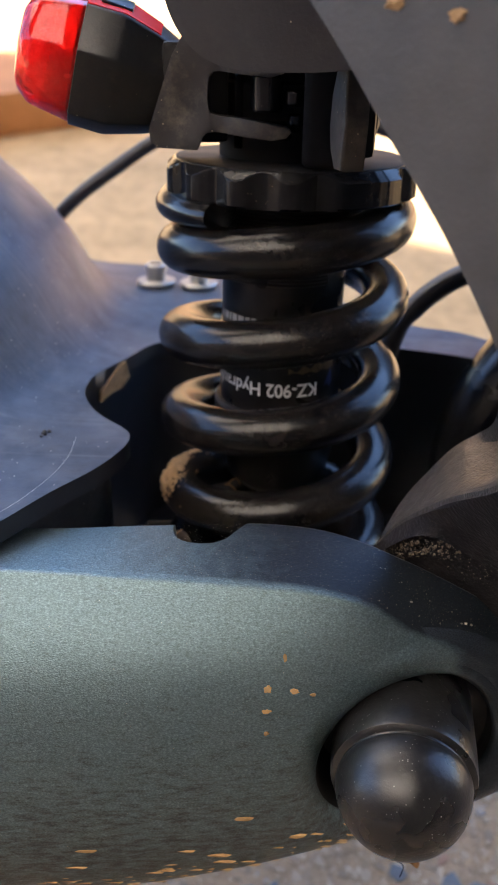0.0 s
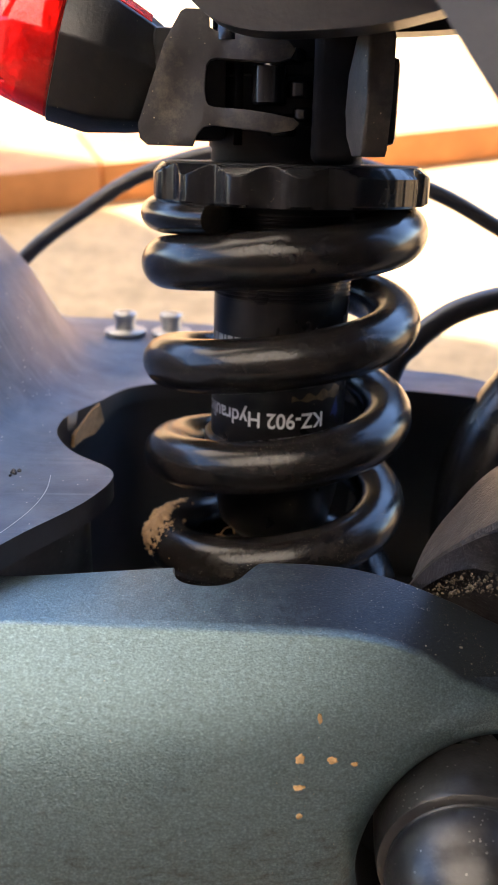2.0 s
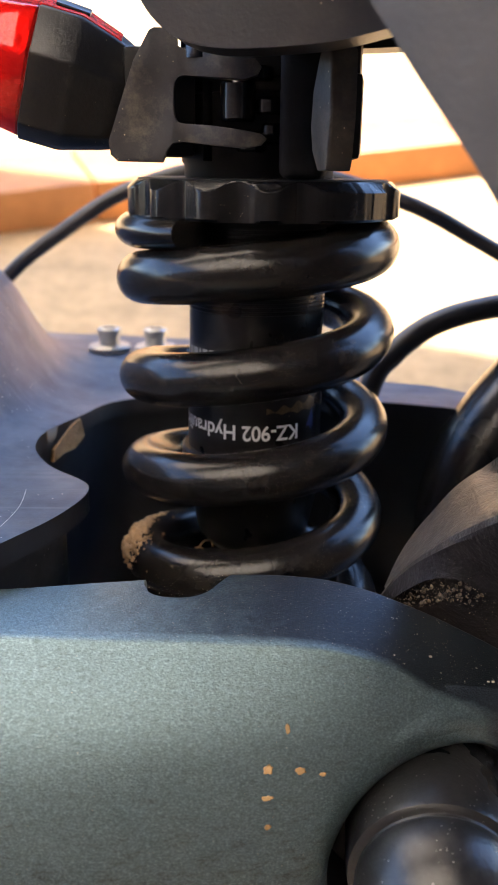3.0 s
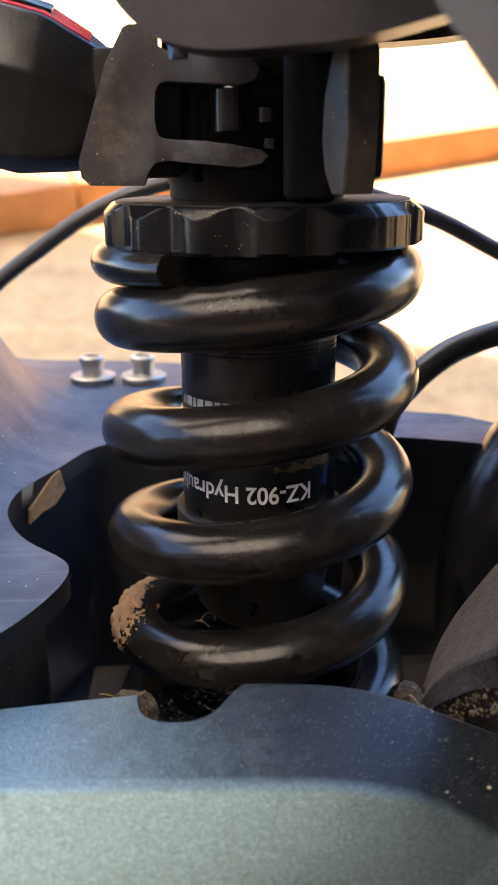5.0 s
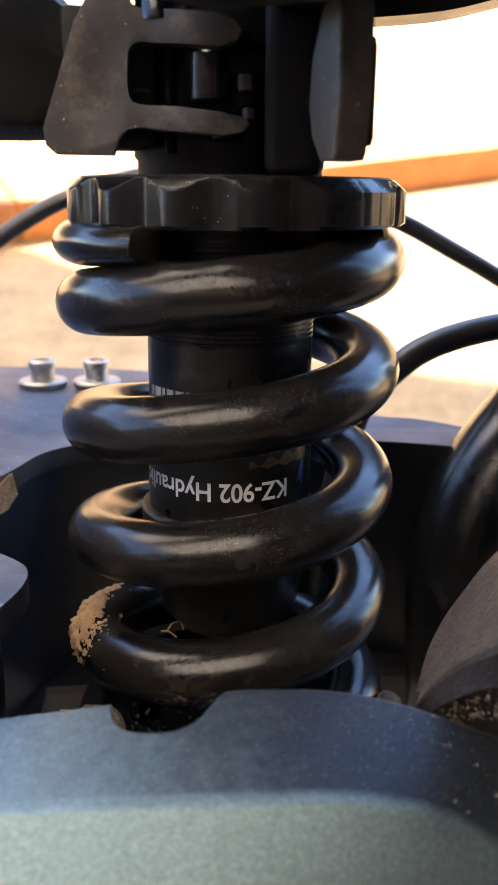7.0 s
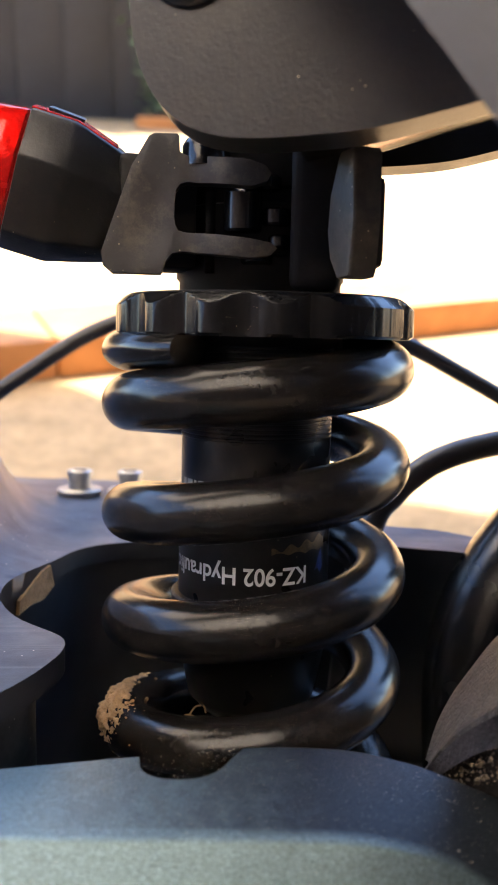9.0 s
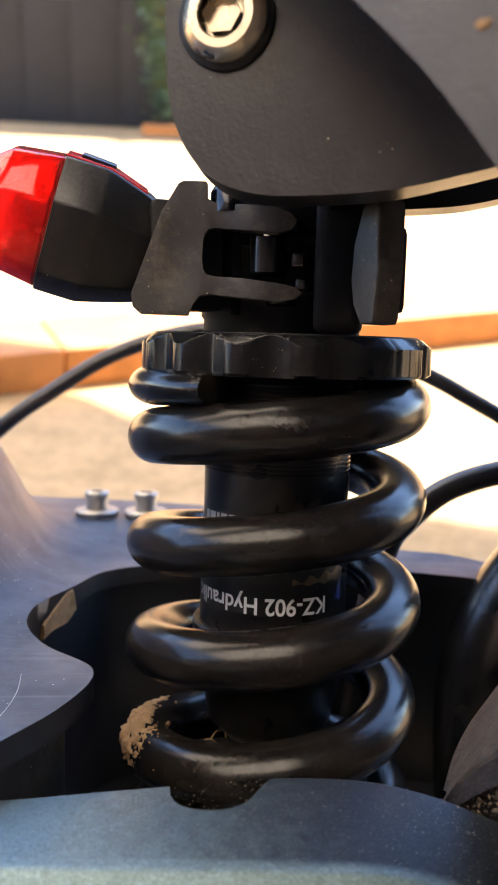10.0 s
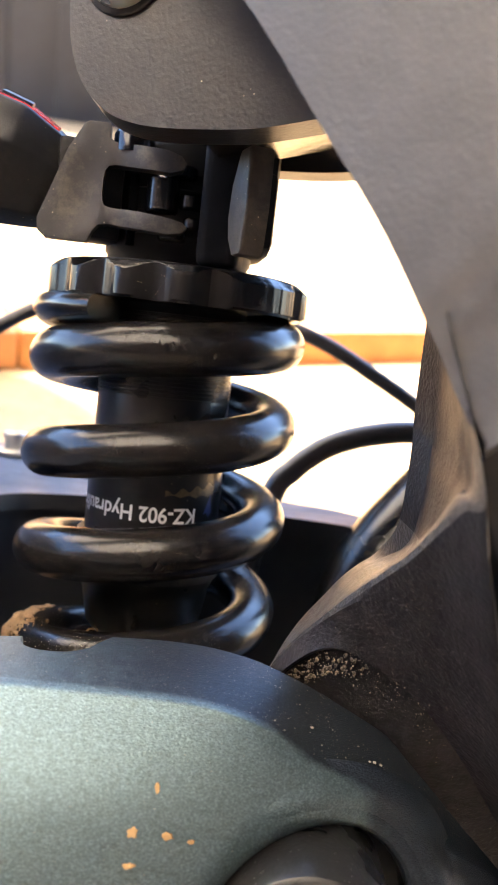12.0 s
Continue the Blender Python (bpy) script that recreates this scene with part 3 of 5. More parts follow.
def build_shock():
    bm = bmesh.new()
    path = []
    for i in range(0, 2041, 4):
        z = sum(helix_height(max(0, min(2040, i + o))) for o in (-40, -20, 0, 20, 40)) / 5
        a = radians(236 - i)
        path.append(Vector((COIL * math.cos(a), COIL * math.sin(a), z)))
    sweep(bm, path, WIRE, 28, True, 46.0)
    # the wire's upper end is ground thinner, clear of the coil below it
    for k, v in enumerate(bm.verts):
        turn = 4 * (k // 28)
        if turn < 150:
            low = path[k // 28].z - WIRE
            want = float(np.interp(turn, (0, 56, 100, 150), (40.5, 39.1, 38.1, low)))
            v.co.z = 46 - (46 - v.co.z) * (46 - want) / (46 - low)
    # damper
    dm = bmesh.new()
    prof = [(0, 52), (13.2, 52)]
    z = 50.0
    while z > 27.5:
        prof += [(13.7, z), (13.7, z - 0.3), (13.5, z - 0.45), (13.5, z - 0.6)]
        z -= 0.75
    prof += [(13.6, 27.0)]
    prof += [(13.6, 19.0), (13.5, 17.3), (13.9, 17.0), (13.9, -3.6), (13.5, -4.0), (13.5, -5.2), (14.6, -5.6), (14.6, -9.5), (13.6, -11.5), (11.8, -20.5), (9.0, -23.5), (6.5, -24), (0, -24)]
    lathe(dm, prof, 72)
    damper = part("damper_body", dm, DAMPER, scooter, "black hydraulic coil shock absorber with printed label")
    part("lower_ring", lathe(bmesh.new(), [(13.2, -0.9), (14.8, -1.0), (15.2, -1.4), (15.2, -8.6), (14.8, -9.2), (13.2, -9.4)], 72), STRAP, damper, "dusty black ring below the label")
    part("coil_spring", bm, SPRING, damper, "thick satin-black steel coil spring, dusty, clod of mud on a lower coil")
    # adjuster collar with scalloped rim
    cm = bmesh.new()
    rings = []
    steps = 360
    lines = random.Random(8)
    tooling = [lines.uniform(-0.05, 0.05) for _ in range(steps)]


    def rim(k, taper):
        a = 360 * k / steps
        local = ((a - 6) % 24) / 12 - 1
        dip = 0.5 + 0.5 * math.cos(math.pi * local)
        if 293 < a < 325:
            dip = 0.0
        return min(26.7 - 1.9 * dip ** 1.1, 27.3 - taper) + tooling[k]

    for taper, z in ((1.4, 45.6), (0.6, 46.1), (0.6, 50.6), (0.8, 50.85), (1.0, 51.05), (1.2, 51.25), (1.4, 51.4), (1.6, 51.6), (1.8, 51.75), (2.0, 51.95), (2.2, 52.1), (2.4, 52.25), (2.6, 52.4), (4.0, 52.4), (9.0, 52.4)):
        ring = []
        for k in range(steps):
            r, a = (rim(k, taper) if taper < 5 else 15.5), 2 * math.pi * k / steps
            ring.append(cm.verts.new((0.9 + r * math.cos(a), r * math.sin(a), z)))
        rings.append(ring)
    for a, b in zip(rings, rings[1:]):
        for k in range(steps):
            cm.faces.new((a[k], a[(k + 1) % steps], b[(k + 1) % steps], b[k]))
    cm.faces.new(rings[0])
    cm.faces.new(rings[-1])
    part("adjuster_collar", cm, COLLAR, damper, "black anodised preload collar with scalloped grip rim", 25)
    part("collar_face", lathe(bmesh.new(), [(0, 52.0), (24.3, 52.0), (24.3, 52.55), (23.9, 52.7), (0, 52.7)], 96, Matrix.Translation((0.9, 0, 0))), MATTE_BLACK, damper, "matte black face of the collar")
    # neck step below the collar
    nm = lathe(bmesh.new(), [(0, 44), (15.0, 44), (15.2, 44.3), (15.2, 47), (0, 47)], 48)
    part("collar_neck", nm, MATTE_BLACK, damper)
    rod = lathe(bmesh.new(), [(0, -20), (4.5, -20), (4.5, -46), (0, -46)], 24)
    part("piston_rod", rod, CHROME, damper, "chrome piston rod")
    seat = lathe(bmesh.new(), [(0, -49), (27, -49), (28, -50), (28, -54), (26, -56), (0, -56)], 48)
    part("lower_spring_seat", seat, ANODISED, damper)
    # upper eye
    eye = bmesh.new()
    lathe(eye, [(0, 51), (12.5, 51), (12.5, 54), (11.5, 55), (11.5, 84), (0, 84)], 40)
    box(eye, (24, 22, 30), Matrix.Translation((6, 0, 72)), 3.0)
    part("upper_eye", eye, MATTE_BLACK, damper, "black upper mounting eye")
    label(damper)


def wrap(bm, radius, start, z0, flip=True):
    """Bends flat lettering, in millimetres, round the damper, head down."""
    for v in bm.verts:
        a = radians(start) - v.co.x / radius
        v.co = Vector((radius * math.cos(a), radius * math.sin(a), z0 - v.co.y))


def label(damper):
    fc = bpy.data.curves.new("label_text", "FONT")
    fc.body, fc.size, fc.offset = "KZ-902 Hydraulic", 1.0, 0.018
    fo = bpy.data.objects.new("label_text", fc)
    scene.collection.objects.link(fo)
    me = bpy.data.meshes.new_from_object(fo.evaluated_get(bpy.context.evaluated_depsgraph_get()))
    bpy.data.objects.remove(fo)
    bm = bmesh.new()
    bm.from_mesh(me)
    bmesh.ops.subdivide_edges(bm, edges=bm.edges, cuts=2, use_grid_fill=False)
    width = max(v.co.x for v in bm.verts)
    for v in bm.verts:
        v.co.x, v.co.y = v.co.x / width * 27.8, v.co.y * 4.3 - 1.6
    # the second word is set wider than the first
    xs = sorted(v.co.x for v in bm.verts)
    gap = max((b - a, b) for a, b in zip(xs, xs[1:]) if 8 < a < 16)[1]
    for v in bm.verts:
        if v.co.x >= gap - 0.01:
            v.co.x = gap + (v.co.x - gap) * 1.05
    wrap(bm, 14.02, -53.5, 4.7)
    part("label_text", bm, WHITE_INK, damper, "white printed model name, head down", 0)
    # a second line too worn to read, drawn as bars
    bm = bmesh.new()
    x = 0.0
    for w in (1.3, 1.1, 1.6, 1.5, 0.7, 1.8, 1.2):
        bmesh.ops.create_grid(bm, x_segments=3, y_segments=1, size=0.5, matrix=Matrix.Translation((x + w / 2, 0, 0)) @ Matrix.Diagonal((w, 1.7, 1, 1)))
        x += w + 0.45
    wrap(bm, 13.74, -113.0, 19.8)
    part("small_print", bm, GREY_INK, damper, "", 0)
    bm = bmesh.new()
    bmesh.ops.create_grid(bm, x_segments=36, y_segments=2, size=0.5, matrix=Matrix.Diagonal((12.0, 1.0, 1, 1)))
    for v in bm.verts:
        x, up = v.co.x, v.co.y + 0.5
        low, high = -1.7 + 0.16 * (x + 6) + 0.5 * math.sin(1.9 * x), 1.1 - 0.5 * abs(math.sin(0.9 * x + 0.6))
        v.co.y = low + (max(high, low + 0.1) - low) * up
    wrap(bm, 13.98, -58.0, 9.6)
    part("label_graphic", bm, GOLD_INK, damper, "worn gold flash on the label", 0)
    bm = bmesh.new()
    vs = [bm.verts.new((p[0], p[1], 0)) for p in ((0, -2.6), (2.0, 1.6), (1.0, 1.2), (0.2, 2.4), (-0.6, 1.2))]
    bm.faces.new(vs)
    wrap(bm, 14.03, -37.0, 6.6)
    part("label_arrow", bm, BLUE_INK, damper, "", 0)


build_shock()

# ---- swing arm ----
ARM = [  # x; back of the top (y, z); crease; then down the face to the underside
    (-150, (-47, -14), (-74, -12), (-86, -30), (-92, -62), (-86, -92), (-60, -104)),
    (-90, (-48, -11.5), (-70, -8.5), (-82, -25), (-88.5, -56), (-83, -80), (-62, -90)),
    (-45, (-50.3, -10.2), (-68, -8.1), (-79.5, -22.5), (-85.5, -50), (-81.5, -70.5), (-62, -79)),
    (-24, (-50.2, -8.8), (-68, -8.8), (-78.5, -22.0), (-83.6, -47.5), (-80, -69.2), (-61, -77.5)),
    (-4, (-49.6, -7.8), (-68, -9.6), (-76.6, -21.5), (-81, -44), (-77.5, -66.2), (-60, -74.2)),
    (8, (-51.2, -7.6), (-68, -10.5), (-75, -22), (-79, -42.5), (-75, -64.4), (-58, -72)),
    (16, (-54, -8.2), (-68, -12.6), (-73.5, -23), (-77, -42), (-72.5, -63.8), (-57, -70.6)),
    (22, (-55.5, -10.0), (-67.5, -16.0), (-72.5, -25), (-75.2, -42.5), (-70.5, -63.2), (-55, -69.4)),
    (28, (-55.5, -12.8), (-67, -20.0), (-71, -27.5), (-73, -43), (-68, -62.6), (-53, -68)),
    (41, (-55, -20.4), (-64, -29.0), (-67, -35), (-68.5, -45), (-64.5, -60.6), (-50, -65.5)),
    (55, (-52, -33.6), (-58, -38.0), (-60, -42), (-61, -48), (-58.5, -57), (-48, -61)),
    (66, (-44, -43.0), (-52, -46.0), (-53, -48), (-53, -49.5), (-52, -52), (-46, -54.5)),
]


def arm_section(x):
    """Outline (y, z) of the teal swing arm at x: flat top, crease, rounded face, underside."""
    k = next((i for i in range(len(ARM) - 1) if x <= ARM[i + 1][0]), len(ARM) - 2)
    rows = [ARM[max(0, k - 1)], ARM[k], ARM[k + 1], ARM[min(len(ARM) - 1, k + 2)]]
    x0, x1, x2, x3 = (r[0] for r in rows)
    f = min(1.0, max(0.0, (x - x1) / (x2 - x1)))

    def blend(p0, p1, p2, p3):
        m1 = (p2 - p0) / max(1e-6, x2 - x0) * (x2 - x1)
        m2 = (p3 - p1) / max(1e-6, x3 - x1) * (x2 - x1)
        return (2 * f ** 3 - 3 * f * f + 1) * p1 + (f ** 3 - 2 * f * f + f) * m1 + (3 * f * f - 2 * f ** 3) * p2 + (f ** 3 - f * f) * m2

    back, crease, *face = [tuple(blend(*(r[j][c] for r in rows)) for c in (0, 1)) for j in range(1, 7)]
    top = [(back[0] + 1.2, back[1] - 1.2), (back[0] + 0.3, back[1] - 0.3)]
    for k in range(7):
        g = k / 6 * 0.98 + 0.02
        top.append((back[0] + (crease[0] - back[0]) * g, back[1] + (crease[1] - back[1]) * g + 0.5 * math.sin(g * math.pi)))
    down = curve_points([(0, *p) for p in (crease, *face)], 30)[1:]
    # the crease is rolled over, not sharp
    back_way = Vector((top[7][0] - crease[0], top[7][1] - crease[1])).normalized() * 0.8
    q0, q1, q2 = Vector(crease) + back_way, Vector(crease), Vector(crease).lerp(Vector((down[0].y, down[0].z)), 0.38)
    roll = [q0 * (1 - g) ** 2 + q1 * 2 * g * (1 - g) + q2 * g * g for g in (0, 0.17, 0.33, 0.5, 0.67, 0.83, 1)]
    return top[:8] + [tuple(p) for p in roll] + [(p.y, p.z) for p in down]


POCKET = Vector((25.6, -60, -43.6))


def surface_y(x, z):
    """Depth y of the swing arm's painted face at x and height z."""
    sec = arm_section(x)[8:]
    for a, b in zip(sec, sec[1:]):
        if b[1] <= z <= a[1]:
            return a[0] + (b[0] - a[0]) * (a[1] - z) / max(1e-6, a[1] - b[1])
    return sec[0][0] if z > sec[0][1] else sec[-1][0]


def pocket_cutter():
    """Round pocket whose mouth rolls over into the face around it."""
    c = bmesh.new()
    rolls = [(16.6 + 6.4 * (1 - math.cos(radians(f))), 4.8 * (1 - math.sin(radians(f))) - 0.03) for f in range(0, 91, 9)]
    rings = []
    for r, d in [(16.6, None)] + rolls + [(23.3, -0.5), (23.4, None)]:
        ring = []
        for k in range(96):
            x, z = POCKET.x + r * math.cos(math.tau * k / 96), POCKET.z + r * math.sin(math.tau * k / 96)
            y = (POCKET.y if not rings else -110) if d is None else surface_y(x, z) + d
            ring.append(c.verts.new((x, y, z)))
        rings.append(ring)
    for p, q in zip(rings, rings[1:]):
        for k in range(96):
            c.faces.new((p[k], p[(k + 1) % 96], q[(k + 1) % 96], q[k]))
    c.faces.new(rings[0])
    c.faces.new(rings[-1])
    return c


def build_arm():
    bm = bmesh.new()
    rings = []
    xs = [-150 + 2.5 * k for k in range(87)]
    for x in xs:
        sec = arm_section(x)
        ring = [bm.verts.new((x, *p)) for p in sec]
        ring.append(bm.verts.new((x, sec[-1][0] + 6, sec[-1][1] + 5)))
        ring.append(bm.verts.new((x, sec[0][0] + 1, sec[0][1] - 3)))
        rings.append(ring)
    n = len(rings[0])
    for a, b in zip(rings, rings[1:]):
        for k in range(n):
            bm.faces.new((a[k], a[(k + 1) % n], b[(k + 1) % n], b[k]))
    bm.faces.new(rings[0])
    bm.faces.new(rings[-1])
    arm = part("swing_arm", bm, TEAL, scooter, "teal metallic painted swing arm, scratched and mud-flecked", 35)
    # pocket for the pivot cap and the notch under the spring
    cutters = []
    cutters.append(pocket_cutter())
    c = bmesh.new()
    ring = curve_points([(-18.4, -40, 0), (-18.8, -48, 0), (-18.9, -52, 0), (-17.8, -55.2, 0), (-15.5, -56.7, 0), (-11.8, -56.9, 0), (-9.0, -55.4, 0), (-7.0, -52.4, 0), (-5.2, -49.8, 0), (-3.0, -47.5, 0), (-1.5, -40, 0)], 36)
    prism(c, [(p.x, p.y, 2) for p in ring], (0, 0, -22))
    cutters.append(c)
    tools = []
    for c in cutters:
        bmesh.ops.recalc_face_normals(c, faces=c.faces)
        me = bpy.data.meshes.new("cutter")
        for v in c.verts:
            v.co = (v.co - BASES[scooter.name]) * 0.001
        c.to_mesh(me)
        c.free()
        ob = new("cutter", me)
        ob.parent = scooter
        tools.append(ob)
        mod = arm.modifiers.new("cut", "BOOLEAN")
        mod.operation, mod.object, mod.solver = "DIFFERENCE", ob, "EXACT"
    bpy.context.view_layer.update()
    done = bpy.data.meshes.new_from_object(arm.evaluated_get(bpy.context.evaluated_depsgraph_get()))
    arm.modifiers.clear()
    arm.data = done
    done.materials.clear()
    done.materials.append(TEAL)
    done.materials.append(MATTE_BLACK)
    # pocket walls go black: the shadow gap round the cap put into their colour
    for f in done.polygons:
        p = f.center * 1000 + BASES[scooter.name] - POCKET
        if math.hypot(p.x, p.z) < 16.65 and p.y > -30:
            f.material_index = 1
    done.set_sharp_from_angle(angle=radians(17))
    for ob in tools:
        bpy.data.objects.remove(ob)
    # bead above the pocket's mouth, dying out on both sides
    rim = bmesh.new()
    rings = []
    for r, proud in ((17.0, -4.2), (17.8, -2.9), (18.8, -1.6), (19.8, -0.6), (20.8, 0.25), (21.7, 0.85), (22.4, 1.0), (23.1, 0.8), (24.0, 0.3), (24.9, -0.1), (25.7, -0.7)):
        ring = []
        for k in range(61):
            a = radians(-25 + 150 * k / 60)
            full = math.sin(math.pi * k / 60) ** 0.8
            x, z = POCKET.x + r * math.cos(a), POCKET.z + r * math.sin(a)
            inward = min(1.0, 1 - (r - 16.6) / 6.4)
            sunk = 4.8 * (1 - math.sqrt(max(0.0, 1 - inward * inward))) + 0.5 if r < 23.0 else 0.5
            ring.append(rim.verts.new((x, surface_y(x, z) - proud * full + sunk * (1 - full), z)))
        rings.append(ring)
    for p, q in zip(rings, rings[1:]):
        for k in range(60):
            rim.faces.new((p[k], p[k + 1], q[k + 1], q[k]))
    part("pocket_rim", rim, TEAL, arm, "", 60)
    cap = bmesh.new()
    m = turned((25.8, -61, -39.2), (-0.12, -1, 0.0))
    prof = [(0, 0), (12.5, 0), (12.6, 8), (12.7, 15), (12.6, 18.6), (12.4, 19.4), (11.9, 19.75), (11.3, 19.95), (11.2, 20.3), (11.4, 20.6)]
    for k in range(15):
        a = radians(90 * k / 14)
        prof.append((11.55 * math.cos(a), 21.0 + 11.55 * math.sin(a)))
    prof[-1] = (0, 32.55)
    lathe(cap, prof, 48, m)
    part("pivot_cap", cap, RUBBER, arm, "black rubber dome cap over the pivot bolt")


build_arm()


# ---- mudguard ----
OUTLINE = [(-160, -78), (-100, -77), (-72, -73.5), (-60.8, -69.6), (-51.2, -64.8), (-42.8, -50), (-36, -39), (-32.4, -30), (-31.6, -25), (-32.2, -21.5), (-34.5, -18.3), (-40.9, -11.6),
           (-45.6, -3), (-46.9, 4), (-45.8, 12), (-40.9, 24.4), (-35.7, 37.6), (-27, 43.5), (-10, 46), (12, 45), (34, 40.6), (45, 37.5), (54.5, 33.6), (64, 28), (74, 20),
           (86, 22), (78, 36), (64, 47), (52, 56.5), (38, 61), (22, 74), (8, 98), (-14, 110), (-40, 117), (-64, 122), (-92, 131), (-160, 150)]


RISE = curve_points([(-14, 0, 0), (-7, 0.35, 0), (-2, 1.4, 0), (3, 3.6, 0), (8, 10.3, 0), (14, 22.0, 0), (20, 30.0, 0), (29, 40.5, 0), (45, 54.5, 0), (90, 60.0, 0)], 84)
RISE_S, RISE_H = [p.x for p in RISE], [p.y for p in RISE]


def guard_height(x, y):
    s = 78 * (1 - math.hypot((x + 125) / 78, (y - 43) / 103))
    # the shelf behind the shock climbs a little towards its bolts
    lift = 2.6 * float(np.interp(y, (50, 62, 74, 86), (0, 0.3, 0.8, 1))) * float(np.interp(x, (-115, -50), (0, 1)))
    return float(np.interp(s, RISE_S, RISE_H)) - 3.0 + lift


def build_guard():
    poly = [Vector((*p, 0)) for p in OUTLINE]
    smooth = []
    for k in range(len(poly)):
        a, b, c, d = (poly[(k + j) % len(poly)] for j in (-1, 0, 1, 2))
        for f in (0.0, 0.25, 0.5, 0.75):
            smooth.append(0.5 * ((2 * b) + (c - a) * f + (2 * a - 5 * b + 4 * c - d) * f * f + (3 * b - a - 3 * c + d) * f ** 3))
    q = np.array([(p.x, p.y) for p in smooth])
    q2 = np.roll(q, -1, axis=0)

    def inside(x, y):
        hit = ((q[:, 1] > y) != (q2[:, 1] > y)) & (x < (q2[:, 0] - q[:, 0]) * (y - q[:, 1]) / (q2[:, 1] - q[:, 1] + 1e-12) + q[:, 0])
        return hit.sum() % 2 == 1

    def snap(x, y):
        d = q2 - q
        f = np.clip(((x - q[:, 0]) * d[:, 0] + (y - q[:, 1]) * d[:, 1]) / (d ** 2).sum(1), 0, 1)
        p = q + d * f[:, None]
        k = np.argmin((p[:, 0] - x) ** 2 + (p[:, 1] - y) ** 2)
        return p[k], math.hypot(p[k][0] - x, p[k][1] - y)

    step = 2.0
    xs, ys = np.arange(-160, 92, step), np.arange(-80, 172, step)
    bm = bmesh.new()
    grid = {}
    for i, x in enumerate(xs):
        for j, y in enumerate(ys):
            ok = inside(x, y)
            p, d = snap(x, y)
            if ok or d < step * 0.75:
                if d < step * 0.55 or not ok:
                    x1, y1 = p
                else:
                    x1, y1 = x, y
                grid[i, j] = bm.verts.new((x1, y1, guard_height(x1, y1)))
    for i in range(len(xs) - 1):
        for j in range(len(ys) - 1):
            f = [grid.get(k) for k in ((i, j), (i + 1, j), (i + 1, j + 1), (i, j + 1))]
            f = [v for v in f if v]
            if len(f) >= 3:
                bm.faces.new(f)
    bmesh.ops.remove_doubles(bm, verts=bm.verts, dist=0.02)
    top = list(bm.faces)
    rim = [e for e in bm.edges if len(e.link_faces) == 1]
    made = bmesh.ops.extrude_edge_only(bm, edges=rim)
    low = [v for v in made["geom"] if isinstance(v, bmesh.types.BMVert)]
    for v in low:
        v.co.z -= 4.2
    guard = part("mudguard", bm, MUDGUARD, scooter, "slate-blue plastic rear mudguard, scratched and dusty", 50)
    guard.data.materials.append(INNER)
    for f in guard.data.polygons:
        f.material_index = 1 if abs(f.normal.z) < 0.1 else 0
    # crumbs of soil on the cut rim
    rng = random.Random(5)
    crumbs = bmesh.new()
    rim_line = curve_points([(-110, -77, -4.6), (-88, -75.5, -4.6), (-72, -73.5, -4.6), (-60.8, -69.6, -4.6), (-51.2, -64.8, -4.6), (-42.8, -50, -4.6), (-36, -39, -4.6), (-32.4, -30, -4.6)], 200)
    for k in range(420):
        p = rim_line[int(96 * rng.random() ** 1.5)] + Vector((rng.gauss(0.1, 0.2), rng.gauss(-0.15, 0.25), 1.0 - 3.6 * rng.random() ** 0.6))
        bmesh.ops.create_icosphere(crumbs, subdivisions=1, radius=rng.choice((0.1, 0.12, 0.16, 0.22, 0.3, 0.42)), matrix=Matrix.Translation(p) @ Euler((rng.random() * 6, rng.random() * 6, 0)).to_matrix().to_4x4() @ Matrix.Diagonal((1, 0.8, 0.6, 1)))
    tagged(part("soil_crust", crumbs, SOIL, guard, "brown soil crumbs on the cut rim"), kind="stuff")
    # tray added to keep light from the ground out of the cavity
    tray = bmesh.new()
    for x0, x1, y0, y1 in ((-57, 93, 35, 47), (-57, -38.5, -45, 35), (-20, 35, -45, 35), (47, 93, -45, 35), (-38.5, -20, -45, 6), (35, 47, -45, 12)):
        box(tray, (x1 - x0, y1 - y0, 2), Matrix.Translation(((x0 + x1) / 2, (y0 + y1) / 2, -59)))
    part("light_block_tray", tray, INNER, guard, "added black tray with openings, blocking light from below")
    # dark wall hanging from the opening's far rim
    wall = bmesh.new()
    run = curve_points([(-47.5, 0, -6), (-46.8, 9, -6), (-42.5, 24, -6), (-36, 39.5, -6), (-27, 45, -5), (-10, 47.5, -5), (12, 46.5, -5), (34, 42, -5), (45, 39, -5), (55, 35, -5), (66, 28, -5), (84, 18, -5)], 60)
    rows = [[wall.verts.new(p + Vector((0, dy, dz if dz else 0.0))) for p in run] for dy, dz in ((0, 0), (1, -25), (4, -70), (7, -70), (4, -25), (3, 0))]
    for a, b in zip(rows, rows[1:] + rows[:1]):
        for k in range(len(a) - 1):
            wall.faces.new((a[k], a[k + 1], b[k + 1], b[k]))
    part("inner_wall", wall, INNER, guard, "black inner wall below the mudguard opening")
    patch = bmesh.new()
    prism(patch, [Vector(p) for p in ((-45.0, 12.4, -7.4), (-43.4, 17.2, -5.2), (-42.0, 20.6, -3.6), (-40.6, 23.4, -3.0), (-40.0, 24.4, -7.6), (-41.6, 20.8, -9.6), (-43.6, 16.0, -9.4), (-45.2, 12.0, -10.2))], (-0.8, 0.5, 0), 0.0)
    part("mud_patch", patch, MUD, guard, "tan dried mud plastered under the rim")
    lip = bmesh.new()
